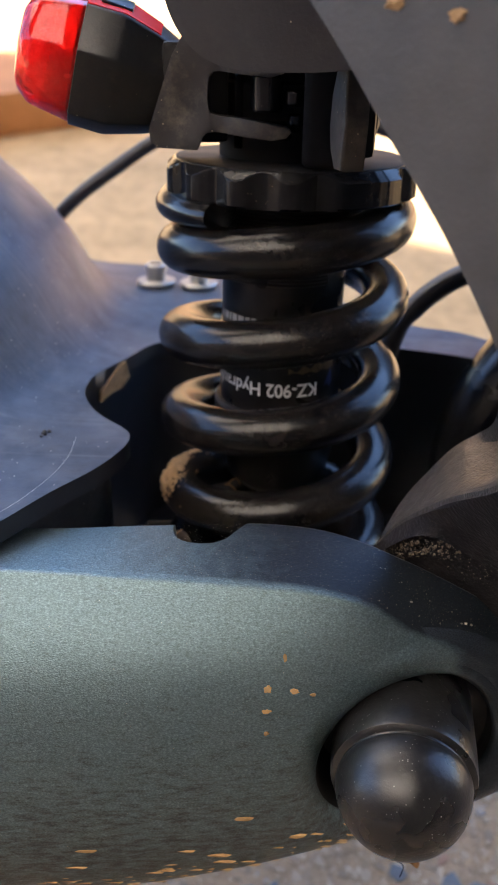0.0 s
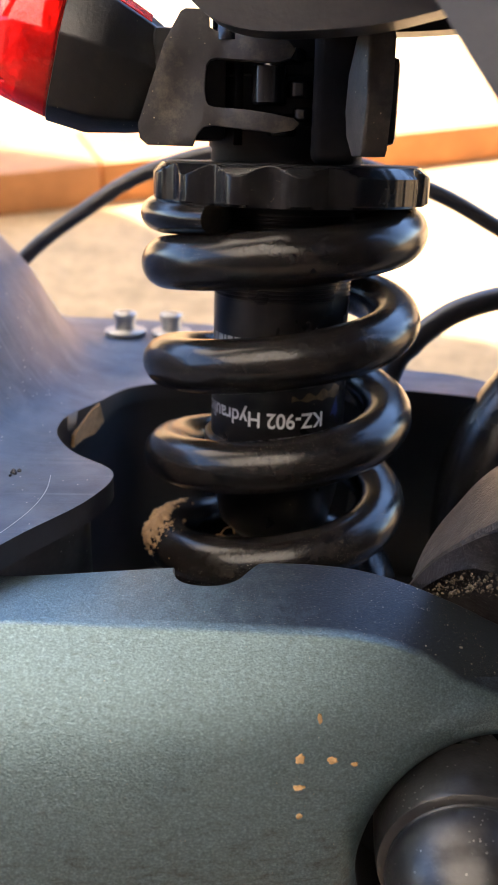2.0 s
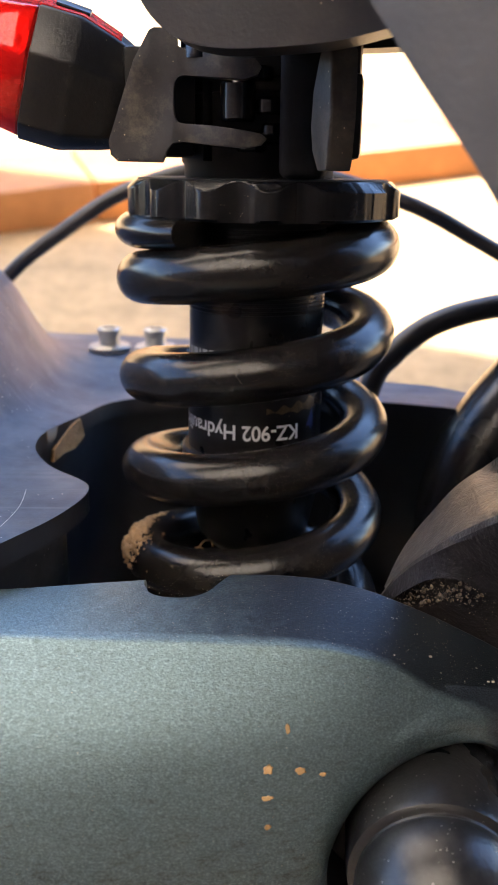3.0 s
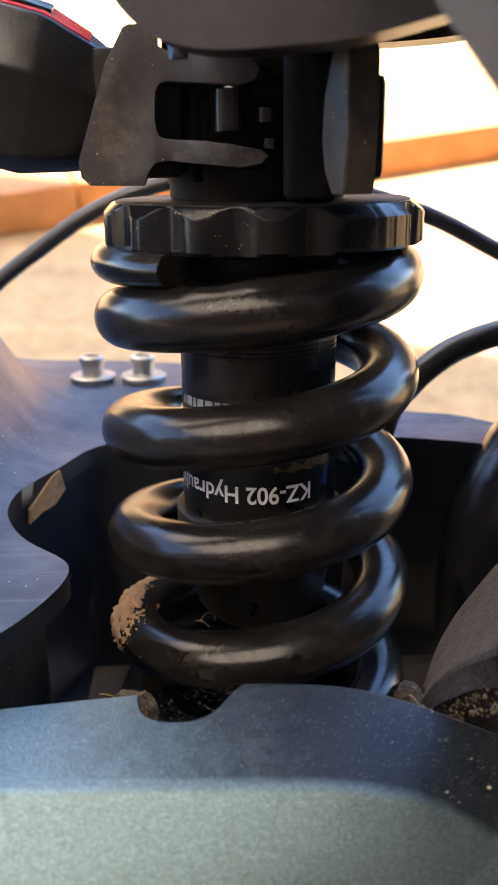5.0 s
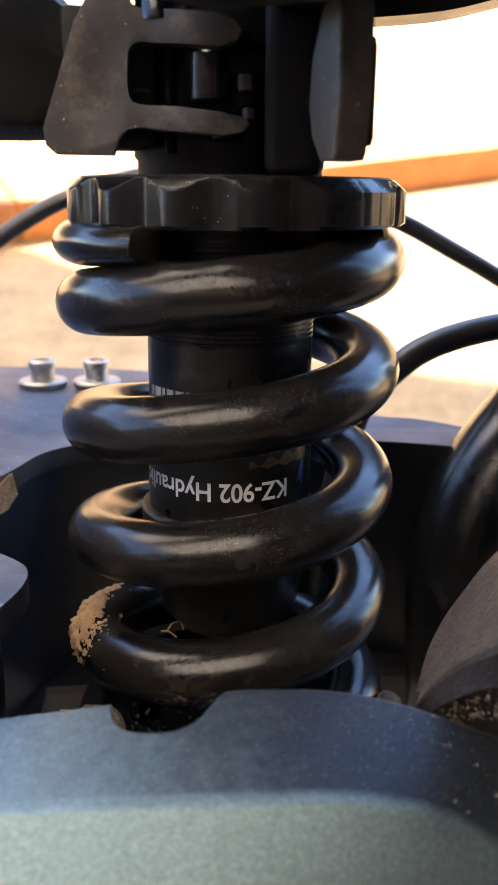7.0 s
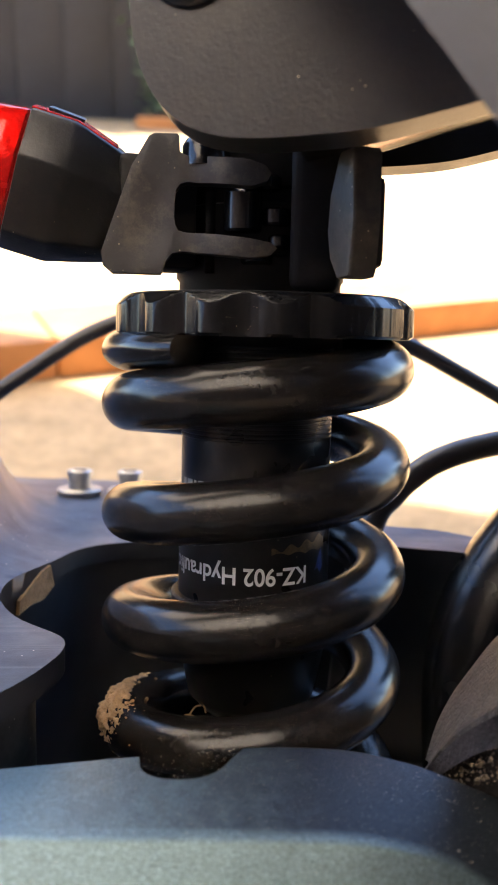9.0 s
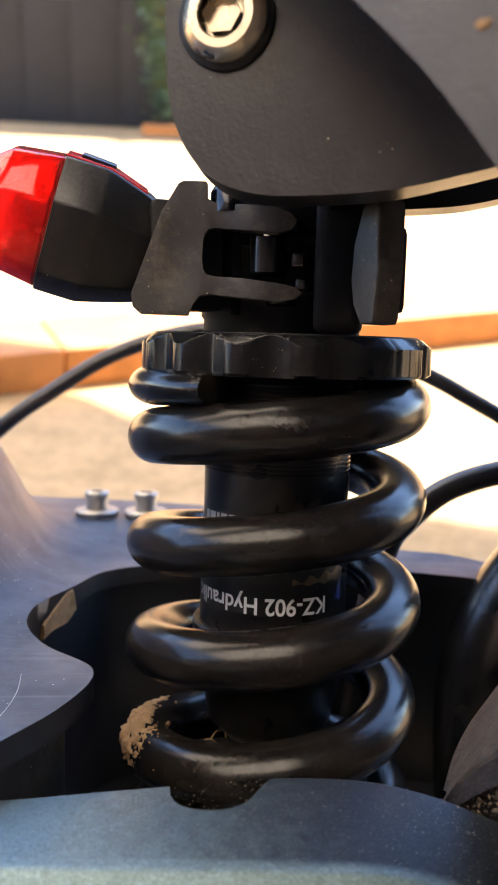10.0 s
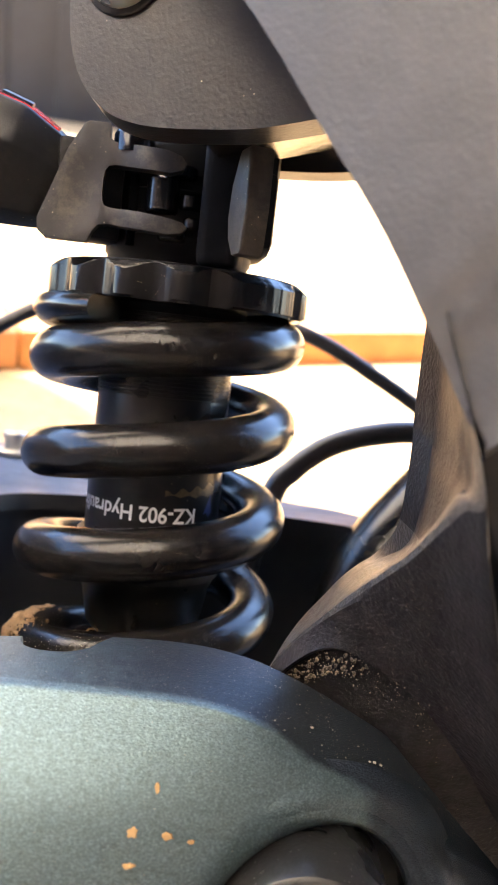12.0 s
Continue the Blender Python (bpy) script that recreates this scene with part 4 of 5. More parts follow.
    run = curve_points([(-110, -66, -6), (-64, -60, -6), (-53, -55, -6), (-46, -46, -6), (-40, -35, -6), (-36, -26, -6), (-40, -16, -6), (-47.5, -4, -6), (-48.5, 2, -6)], 50)
    rows = [[lip.verts.new(p + Vector((dx, dy, dz))) for p in run] for dx, dy, dz in ((0, 0, 0), (0, 0.5, -18), (1, 2, -45), (-3, 4, -45), (-3, 2, 0))]
    for a, b in zip(rows, rows[1:] + rows[:1]):
        for k in range(len(a) - 1):
            lip.faces.new((a[k], a[k + 1], b[k + 1], b[k]))
    part("inner_skirt", lip, SKIRT, guard, "glossy black skirt under the front lip")
    for x, y in ((-42.0, 90.5), (-27.7, 89.8)):
        seat = Matrix.Translation((x, y, 2.6))
        b = lathe(bmesh.new(), [(0, -4), (5.0, -4), (6.3, -2.2), (6.4, -1.3), (6.0, -0.9), (0, -0.7)], 32, seat)
        part("washer", b, ALLOY, guard, "steel washer")
        b = lathe(bmesh.new(), [(0, -0.8), (3.1, -0.8), (3.1, 2.2), (3.6, 2.5), (3.6, 4.0), (3.2, 4.4), (2.0, 4.4), (1.9, 3.2), (0, 3.2)], 32, seat)
        part("bolt", b, ALLOY, guard, "bright socket-head bolt")


build_guard()


# lower edge of the frame arm's outer face, from its far end to its tip
HEM = curve_points([(75, -50, -60), (62, -57, -38), (51.6, -60.7, -23.4), (47.3, -61.7, -17.9), (42.6, -62.2, -12.6), (38.6, -62.1, -8.9), (32.2, -59.9, -5.4), (28.4, -58.2, -4.4), (25.6, -55.4, -5.8), (23.0, -52.4, -9.0), (20.4, -49.2, -13.2)], 66)


# ---- upper frame: mounting bracket, neck panel and lower arm ----
def build_frame():
    def face(u, z):
        return Vector((u, -40.5 - 0.36 * (u + 20), z))

    edge = curve_points([face(*p) for p in ((-21.5, 150), (-21.5, 120), (-21.5, 100), (-21.3, 90), (-20.9, 84), (-19.6, 79), (-17.5, 75.2), (-14.5, 72.4), (-11.0, 70.9), (-6.0, 70.2), (2.0, 70.3), (9, 70.9), (17, 72.6), (30, 75.5), (60, 80))], 84)
    ring = edge + [face(60, 150)]
    bm = prism(bmesh.new(), ring, (1.5, 9, 0), 4.0, 6)
    bracket = part("shock_bracket", bm, POWDER, scooter, "black powder-coated frame bracket with rounded end", 30)
    bm = bmesh.new()
    back = [Vector((p.x + 24, p.y + 46, p.z + 6.0)) for p in edge[6:]] + [Vector((84, 0, 150)), Vector((3, 0, 150))]
    prism(bm, back, (2, 8, 0), 2.0, 3)
    part("rear_plate", bm, POWDER, bracket)
    bm = bmesh.new()
    box(bm, (70, 52, 8), Matrix.Translation((28, -26, 112)) @ Matrix.Rotation(radians(-20), 4, "Z"), 2.0)
    part("bridge", bm, POWDER, bracket)
    bm = prism(bmesh.new(), [Vector(p) for p in ((1, -37, 71.2), (56, -58, 83), (70, -14, 92), (30.5, -12, 80.1), (12.2, -12, 74.2), (6, -18, 72.4))], (0, 0, 3), 0.0)
    part("lower_flange", bm, ANODISED, bracket)
    m = turned(face(-13.4, 92.6), (-0.34, -0.94, 0))
    washer = lathe(bmesh.new(), [(0, 0), (6.5, 0), (6.5, 0.5), (6.1, 0.8), (0, 0.9)], 48, m)
    part("washer", washer, MATTE_BLACK, bracket, "dark washer")
    b = lathe(bmesh.new(), [(0, 0.9), (5.6, 0.9), (5.7, 1.2), (5.6, 1.5), (4.3, 2.9), (3.2, 2.9), (3.0, 2.7)], 48, m)
    b.faces.remove([f for f in b.faces if len(f.verts) == 48 and f.calc_center_median().dot(m.col[2].xyz) > (m @ Vector((0, 0, 2))).dot(m.col[2].xyz)][0])
    hexa = [b.verts.new(m @ Vector((2.6 * math.cos(k * math.pi / 3), 2.6 * math.sin(k * math.pi / 3), 2.6))) for k in range(6)]
    deep = [b.verts.new(m @ Vector((2.6 * math.cos(k * math.pi / 3), 2.6 * math.sin(k * math.pi / 3), -1.0))) for k in range(6)]
    for k in range(6):
        b.faces.new((hexa[k], hexa[(k + 1) % 6], deep[(k + 1) % 6], deep[k]))
    b.faces.new(deep)
    part("mount_bolt", b, STEEL, bracket, "bright steel socket bolt with bevelled rim", 25)

    # neck panel
    def panel(x, z):
        return Vector((x, -78.2 - 0.64 * (x - 3.6), z))

    lip = curve_points([(-24, -60, 110), (-7, -70.5, 89.5), (3.4, -77.8, 77), (12.7, -83.2, 63.2), (19.3, -87, 53.3), (24.6, -89.6, 44), (28.8, -91.8, 36)], 40)
    ring = lip + [panel(31.0, 29.4), panel(36.2, 35.5), panel(78, 87), panel(80, 120), panel(30, 130), Vector((-20, -64, 125))]
    bm = prism(bmesh.new(), ring, (3.5, 4.5, 0), 1.2, 3)
    neck = part("neck_panel", bm, NECK, scooter, "dark grey frame side panel with tan paint chips")
    CHIPS = ((8.0, 80.1, 0.6), (11.1, 79.0, 1.15), (17.4, 77.5, 0.9), (33.8, 61.7, 0.8))
    chips = random.Random(12)
    for x, z, r in CHIPS:
        b = bmesh.new()
        m = turned(panel(x, z), (-0.54, -0.84, 0))
        out = [(r * chips.uniform(0.6, 1.25), math.tau * k / 15) for k in range(15)]
        low = [b.verts.new(m @ Vector((1.25 * q * math.cos(a), q * math.sin(a), -0.05))) for q, a in out]
        high = [b.verts.new(m @ Vector((q * math.cos(a), 0.8 * q * math.sin(a), 0.14 * chips.uniform(0.6, 1.2)))) for q, a in out]
        for k in range(15):
            j = (k + 1) % 15
            b.faces.new((low[k], low[j], high[j], high[k]))
        b.faces.new(high)
        part("paint_chip", b, MUD, neck)
    # below a slanting fold the panel turns inwards; its shade is put into a black colour
    fold = Vector((4.7, 0, 5.8)).normalized()

    def folded(x, z, more=0.0):
        gap = (x - 31.0) * fold.z - (z - 29.4) * fold.x
        return panel(x, z) + Vector((0.54, 0.84, 0)) * (max(0.0, gap) * 0.3 + more)

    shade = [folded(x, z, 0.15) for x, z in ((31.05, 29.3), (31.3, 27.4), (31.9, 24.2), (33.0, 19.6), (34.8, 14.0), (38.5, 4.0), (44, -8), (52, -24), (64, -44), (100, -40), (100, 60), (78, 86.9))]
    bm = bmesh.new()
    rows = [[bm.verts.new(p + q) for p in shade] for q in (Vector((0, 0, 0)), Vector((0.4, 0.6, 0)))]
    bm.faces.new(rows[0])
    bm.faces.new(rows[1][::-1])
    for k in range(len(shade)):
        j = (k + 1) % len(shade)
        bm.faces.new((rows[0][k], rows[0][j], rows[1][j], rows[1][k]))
    part("lower_panel", bm, PLASTIC, neck, "lower part of the neck panel, folded inwards, its shade coloured black", 20)
    # lower arm: a box section running from the panel's foot back to the swing arm; dusty top facet, fold and plain
    # outer face, their light and shade put into two coats
    outer = curve_points([(40.6, -42, 60), (40.4, -42, 34), (39.4, -46, 26), (38.9, -47, 18), (39.2, -44, 12), (39.0, -34.5, 5.5), (36.4, -33, 2.8), (33.6, -33, 0.1), (30.4, -34, -3.4), (26.8, -36, -6.9), (23.7, -39, -10.2), (20.8, -44, -13.0)], 66)
    ridge = curve_points([(26, -91, 46), (31.0, -97, 27), (31.7, -90, 23.5), (32.2, -82, 19.3), (31.4, -75, 14.2), (30.2, -69, 10.2), (28.8, -63.5, 6.4), (27.2, -58.5, 2.4), (25.5, -54.5, -1.4), (23.6, -51.2, -5.0), (21.6, -49.0, -8.6), (19.4, -48.0, -12.6)], 66)
    bm = bmesh.new()
    cols = []
    for i, (a, b) in enumerate(zip(outer, ridge)):
        f = i / 66
        sunk = max(0.0, min(1.0, (0.52 - f) / 0.16))
        sunk = sunk * sunk * (3 - 2 * sunk)
        across = b - a
        dip = Vector((2.6, 1.2, -1.6)) * sunk
        bulge = across.cross(Vector((1, 0, -1))).normalized() * 0.8 * (1 - sunk)
        row = [a + Vector((9, 8, -3)), a + Vector((0.9, 0.8, -0.5)), a + Vector((0.1, 0, 0))]
        for g in (0.06, 0.16, 0.30, 0.46, 0.62, 0.76, 0.86):
            row.append(a + across * g + (dip * min(1.0, g / 0.16) * (1.0 if g < 0.7 else (0.9 - g) / 0.2)) + bulge * math.sin(g * math.pi))
        row += [a + across * 0.93 + Vector((0.1, 0.1, 0.1)), a + across * 0.975 + Vector((0.15, 0, 0.05)), b + Vector((0.5, 0.15, -0.7))]
        hem = HEM[i]
        row += [b.lerp(hem, 0.12) + Vector((-0.1, -0.2, 0)), b.lerp(hem, 0.5), b.lerp(hem, 0.94), hem, hem + Vector((1.2, 3.0, -1.2)), hem + Vector((6, 9, -26))]
        cols.append([bm.verts.new(p) for p in row])
    wide = len(cols[0]) - 1
    for a, b in zip(cols, cols[1:]):
        for k in range(wide):
            bm.faces.new((a[k], a[k + 1], b[k + 1], b[k]))
    frame_arm = part("frame_arm", bm, ARM_COAT, neck, "black textured frame arm with grit along its foot", 24)
    frame_arm.data.materials.append(GRIMY_SHADED)
    # darker coat puts shade into the hollow and outer face; lit faces stay pale
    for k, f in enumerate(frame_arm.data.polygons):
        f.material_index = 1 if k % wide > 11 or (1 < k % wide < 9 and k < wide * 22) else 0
    # added black box, standing in for the shadow in the gap behind the arm
    part("gap_filler", box(bmesh.new(), (60, 25, 50), Matrix.Translation((83.5, -32, -7)), 2.0), MATTE_BLACK, neck)
    # round tube behind it
    bm = sweep(bmesh.new(), curve_points([(110, 36, 44), (86, 35, 18), (70, 34, 0), (60, 33, -14), (55.5, 31, -30), (55, 27, -52), (56, 22, -80)], 40), 12.0, 28)
    part("frame_tube", bm, GLOSS, scooter, "smooth glossy black frame tube")
    # cables
    bm = sweep(bmesh.new(), curve_points([(-130, 100, -60), (-100, 100, -10), (-75, 100, 20.5), (-55, 100, 36.2), (-36, 99, 47.6), (-12, 95, 54.5), (15, 89, 54), (46, 82, 45.6), (66, 80, 36), (84, 79, 26), (110, 77, 10), (150, 75, -10)], 100), 2.3, 16)
    part("brake_cable", bm, CABLE, scooter, "thin black brake cable arching behind the shock")
    bm = sweep(bmesh.new(), curve_points([(24, 36, -45), (27, 37, -14), (31.5, 38, 4), (36, 39, 9.6), (40.5, 40, 13.6), (47, 41, 17.6), (57, 42, 20.8), (70, 43, 22.6), (92, 46, 22), (130, 55, 14)], 80), 3.0, 18)
    part("motor_cable", bm, CABLE, scooter, "thick black motor cable")


build_frame()

# ---- rear wheel ----
def build_wheel():
    m = turned((-186, 5, -114), (0, -1, 0))
    tyre = bmesh.new()
    prof = []
    for k in range(25):
        a = 2 * math.pi * k / 24
        prof.append((88 + 25.5 * math.cos(a), 25 * math.sin(a)))
    rings = [[tyre.verts.new(m @ Vector((r * math.cos(2 * math.pi * j / 72), r * math.sin(2 * math.pi * j / 72), z))) for j in range(72)] for r, z in prof[:-1]]
    for a, b in zip(rings, rings[1:] + rings[:1]):
        for j in range(72):
            tyre.faces.new((a[j], a[(j + 1) % 72], b[(j + 1) % 72], b[j]))
    wheel = part("wheel", lathe(bmesh.new(), [(0, -24), (30, -24), (66, -18), (70, -12), (70, 12), (66, 18), (30, 24), (0, 24)], 60, m), INNER, scooter, "black hub-motor rear wheel")
    part("tyre", tyre, TYRE, wheel, "black pneumatic tyre")


build_wheel()

# ---- tail light, clamped round the shock's neck ----
def build_light():
    light = thing("tail_light", (-14, -8, 56), "red bicycle tail light with faceted black housing strapped on", "tail light")
    axis = Vector((-0.96, -0.13, 0.25)).normalized()
    m = turned((-41.0, -9.0, 71.0), axis)          # x: across, y: up, z: out along the light
    rolled = Matrix.Rotation(radians(-16), 4, "Z")   # its top leans outwards
    lid = m @ rolled

    def hexa(bm, rows):
        rings = []
        for z, h, w, mid in rows:
            pts = [(0.46 * w, h), (w, 0.4 * h), (w, -0.66 * h), (0.62 * w, -h), (-0.62 * w, -h), (-w, -0.66 * h), (-w, 0.4 * h), (-0.46 * w, h)]
            rings.append([bm.verts.new(m @ rolled @ Vector((px, py + mid, z))) for px, py in pts])
        for a, b in zip(rings, rings[1:]):
            for k in range(8):
                bm.faces.new((a[k], a[(k + 1) % 8], b[(k + 1) % 8], b[k]))
        bm.faces.new(rings[0])
        bm.faces.new(rings[-1])
        bmesh.ops.recalc_face_normals(bm, faces=bm.faces)
        bmesh.ops.bevel(bm, geom=list(bm.edges), offset=0.5, segments=2, profile=0.5, affect="EDGES", clamp_overlap=True)
        return bm
    body = part("housing", hexa(bmesh.new(), [(-25, 6.4, 5.4, -0.8), (-20, 7.4, 6.6, -0.6), (-14.5, 9.3, 8.7, -0.2), (-8.6, 10.9, 10.3, 0), (-7.4, 11.2, 10.6, 0), (-0.2, 11.1, 10.5, 0)]), PLASTIC, light, "faceted matte black housing", 25)
    part("lens", hexa(bmesh.new(), [(-0.9, 10.8, 10.2, 0), (7.8, 9.5, 9.2, 0), (10.4, 7.4, 7.4, 0), (11.0, 5.4, 5.6, 0)]), RED, light, "translucent red faceted lens", 25)
    inner = hexa(bmesh.new(), [(0.3, 9.4, 8.9, 0), (5.2, 8.2, 7.8, 0), (8.2, 5.6, 5.8, 0)])
    part("reflector", inner, REFLECTOR, light, "", 25)
    top = bmesh.new()
    rings = []
    for z, h, w in ((-0.3, 11.3, 4.3), (-7.6, 11.35, 4.3), (-14.4, 9.35, 3.4)):
        rings.append([top.verts.new(lid @ Vector(p)) for p in ((-w, h - 1.4, z), (-w, h, z), (w, h, z), (w, h - 1.4, z))])
    for a, b in zip(rings, rings[1:]):
        for k in range(4):
            top.faces.new((a[k], a[(k + 1) % 4], b[(k + 1) % 4], b[k]))
    top.faces.new(rings[0])
    top.faces.new(rings[-1])
    part("top_window", top, RED_STRIP, light, "red translucent strip along the top", 20)
    top = box(bmesh.new(), (5.0, 0.8, 6), lid @ Matrix.Translation((-0.6, 11.45, -5.5)) @ Matrix.Rotation(radians(-2), 4, "X"), 0.5)
    part("button", top, PLASTIC, light, "black switch button")
    for u, v in ((-4.6, 5.2), (-5.0, -3.6)):
        part("led", box(bmesh.new(), (2.6, 3.2, 1.2), m @ Matrix.Translation((u, v, 5.6)), 0.4), LED, light, "clear light-emitting diode, off")
    # clamp: a bracket with an open slot, curving round the neck
    clamp = bmesh.new()

    def outer(x):
        return -math.sqrt(max(1.0, 22.0 ** 2 - x * x)) if x > -12 else -18.44 + 0.2 * (-12 - x)

    # one moulded piece: body with a lug, and two arms round an open slot
    loop = [(-17.4, 55.2), (-25.3, 55.3), (-26.6, 56.4), (-26.9, 58.6), (-22.2, 71.6), (-19.4, 76.3), (-18.6, 76.7), (-15.0, 76.6), (-14.7, 76.2), (-14.6, 73.9), (-13.6, 73.3),
            (-9.0, 72.9), (-4.0, 72.4), (-1.6, 71.6), (-0.6, 70.4), (-1.2, 69.2), (-3.4, 68.5), (-9.0, 68.9), (-13.4, 69.3), (-14.5, 69.0), (-15.1, 68.2), (-15.3, 66.8), (-15.4, 64.4),
            (-15.2, 62.8), (-14.7, 61.9), (-13.6, 61.6), (-9.0, 61.3), (-3.6, 60.6), (-0.4, 60.0), (0.5, 59.2), (-0.4, 58.2), (-3.2, 57.7), (-9.0, 58.2), (-13.8, 58.7), (-15.6, 58.4), (-16.6, 57.2)]
    face = clamp.faces.new([clamp.verts.new((x, 0, z)) for x, z in loop])
    face.normal_update()
    bmesh.ops.triangulate(clamp, faces=[face])
    for k in range(-26, 1):
        bmesh.ops.bisect_plane(clamp, geom=clamp.verts[:] + clamp.edges[:] + clamp.faces[:], plane_co=(k + 0.05, 0, 0), plane_no=(1, 0, 0))
    for v in clamp.verts:
        # the body stands a little hollow between its edge and the slot
        hollow = max(0.0, 1 - ((v.co.x + 19.5) / 4.0) ** 2) * max(0.0, 1 - ((v.co.z - 64) / 7.0) ** 2)
        v.co.y = outer(v.co.x) + 0.7 * hollow
    made = bmesh.ops.extrude_face_region(clamp, geom=clamp.faces[:])
    for v in made["geom"]:
        if isinstance(v, bmesh.types.BMVert):
            v.co.y += 3.6
    bmesh.ops.recalc_face_normals(clamp, faces=clamp.faces)
    bmesh.ops.bevel(clamp, geom=[e for e in clamp.edges if len(e.link_faces) == 2 and e.calc_face_angle(0) > radians(55) and e.verts[0].co.y < outer(e.verts[0].co.x) + 1.5 and e.verts[1].co.y < outer(e.verts[1].co.x) + 1.5],
                    offset=0.45, segments=3, profile=0.5, affect="EDGES", clamp_overlap=True)
    part("clamp", clamp, STRAP, light, "black clamp bracket with open slot, dusty", 40)
    knob = lathe(bmesh.new(), [(0, 72.0), (3.8, 72.0), (3.8, 75.2), (3.2, 76.2), (2.0, 76.6), (0, 76.7)], 28, Matrix.Translation((-10.4, -15.6, 0)))
    part("screw_head", knob, ANODISED, light, "black round head of the clamp screw")
    heel = box(bmesh.new(), (12.5, 10.0, 18.0), Matrix.Translation((-18.6, -9.4, 65.2)) @ Matrix.Rotation(radians(9), 4, "Z"), 1.2)
    part("clamp_heel", heel, MATTE_BLACK, light)
    screw = bmesh.new()
    turns = [(0, 55.6)]
    for k in range(44):
        turns += [(0.95, 55.6 + 0.3 * k), (0.7, 55.75 + 0.3 * k)]
    lathe(screw, turns + [(0, 68.9)], 20, Matrix.Translation((-9.6, -15.4, 0)))
    part("clamp_screw", screw, ANODISED, light, "fine-threaded dark clamp screw")
    strap = bmesh.new()
    lathe(strap, [(0, 52.75), (14.2, 52.75), (14.4, 53.0), (14.4, 55), (14.9, 55.6), (14.9, 58.5), (13.6, 59), (13.6, 60.5), (14.9, 61), (14.9, 67), (13.6, 67.5), (13.6, 69.5), (14.9, 70), (14.9, 75), (0, 75)], 40)
    part("band", strap, MATTE_BLACK, light, "black ribbed band round the neck")
    for z0, z1, x, r in ((62.2, 68.7, -4.4, 3.1), (63.4, 66.2, 1.0, 2.3), (57.2, 60.4, -2.0, 2.6), (68.9, 71.2, -0.6, 2.4), (59.8, 62.0, 1.6, 1.8)):
        knob = lathe(bmesh.new(), [(0, z0), (r - 0.4, z0), (r, z0 + 0.4), (r, z1 - 0.4), (r - 0.4, z1), (0, z1)], 28, Matrix.Translation((x, -14.9, 0)))
        part("catch", knob, ANODISED, light, "black roller of the strap's catch")
    tab = bmesh.new()
    ring = [(-2.6, 54.2), (-5.2, 57.2), (-6.2, 61.0), (-5.6, 66.2), (-3.2, 71.2), (-2.4, 71.9), (1.6, 72.0), (2.2, 71.2), (2.4, 62), (1.6, 55.2), (1.0, 54.3)]
    d, n = Vector((0.26, -0.965, 0)), Vector((0.965, 0.26, 0))
    prism(tab, [Vector((8.7, -34.2, z)) + d * u for u, z in ring], n * 4.2, 0.6, 2)
    part("pull_tab", tab, TAB, light, "rubber pull tab of the strap")
    hook = bmesh.new()
    box(hook, (5, 17, 13), Matrix.Translation((13.2, -22.5, 62.5)) @ Matrix.Rotation(radians(-4), 4, "Z"), 1.2)
    part("strap_tongue", hook, MATTE_BLACK, light)
    fold = bmesh.new()
    box(fold, (8.0, 10.0, 23.0), Matrix.Translation((7.2, -18.6, 64.3)) @ Matrix.Rotation(radians(-12), 4, "Z"), 2.0, 3)
    part("strap_fold", fold, DULL_STRAP, light, "thick black strap folded between the catch and the pull tab")


build_light()


# ---- dirt and small things ----
def face_point(x, z):
    """A point of the swing arm's painted face at x and height z, and its outward direction."""
    sec = [p for p in arm_section(x)[8:]]
    for a, b in zip(sec, sec[1:]):
        if b[1] <= z <= a[1]:
            f = (a[1] - z) / max(1e-6, a[1] - b[1])
            n = Vector((0, (b[1] - a[1]), -(b[0] - a[0]))).normalized()
            return Vector((x, a[0] + (b[0] - a[0]) * f, z)), n
    return Vector((x, sec[-1][0], z)), Vector((0, -1, 0))


def splat(bm, c, n, rx, rz, h, rng, sides=9):
    """A thin uneven crust of dried mud lying on a surface."""
    m = turned(c, n)
    ring0, ring1 = [], []
    for j in range(sides):
        a = 2 * math.pi * j / sides
        w = rng.uniform(0.75, 1.2)
        ring0.append(bm.verts.new(m @ Vector((rx * w * math.cos(a), rz * w * math.sin(a), -0.3))))
        ring1.append(bm.verts.new(m @ Vector((rx * w * 0.75 * math.cos(a), rz * w * 0.75 * math.sin(a), h * rng.uniform(0.6, 1.1)))))
    top = bm.verts.new(m @ Vector((0, 0, h)))
    for j in range(sides):
        i = (j + 1) % sides
        bm.faces.new((ring0[j], ring0[i], ring1[i], ring1[j]))
        bm.faces.new((ring1[j], ring1[i], top))


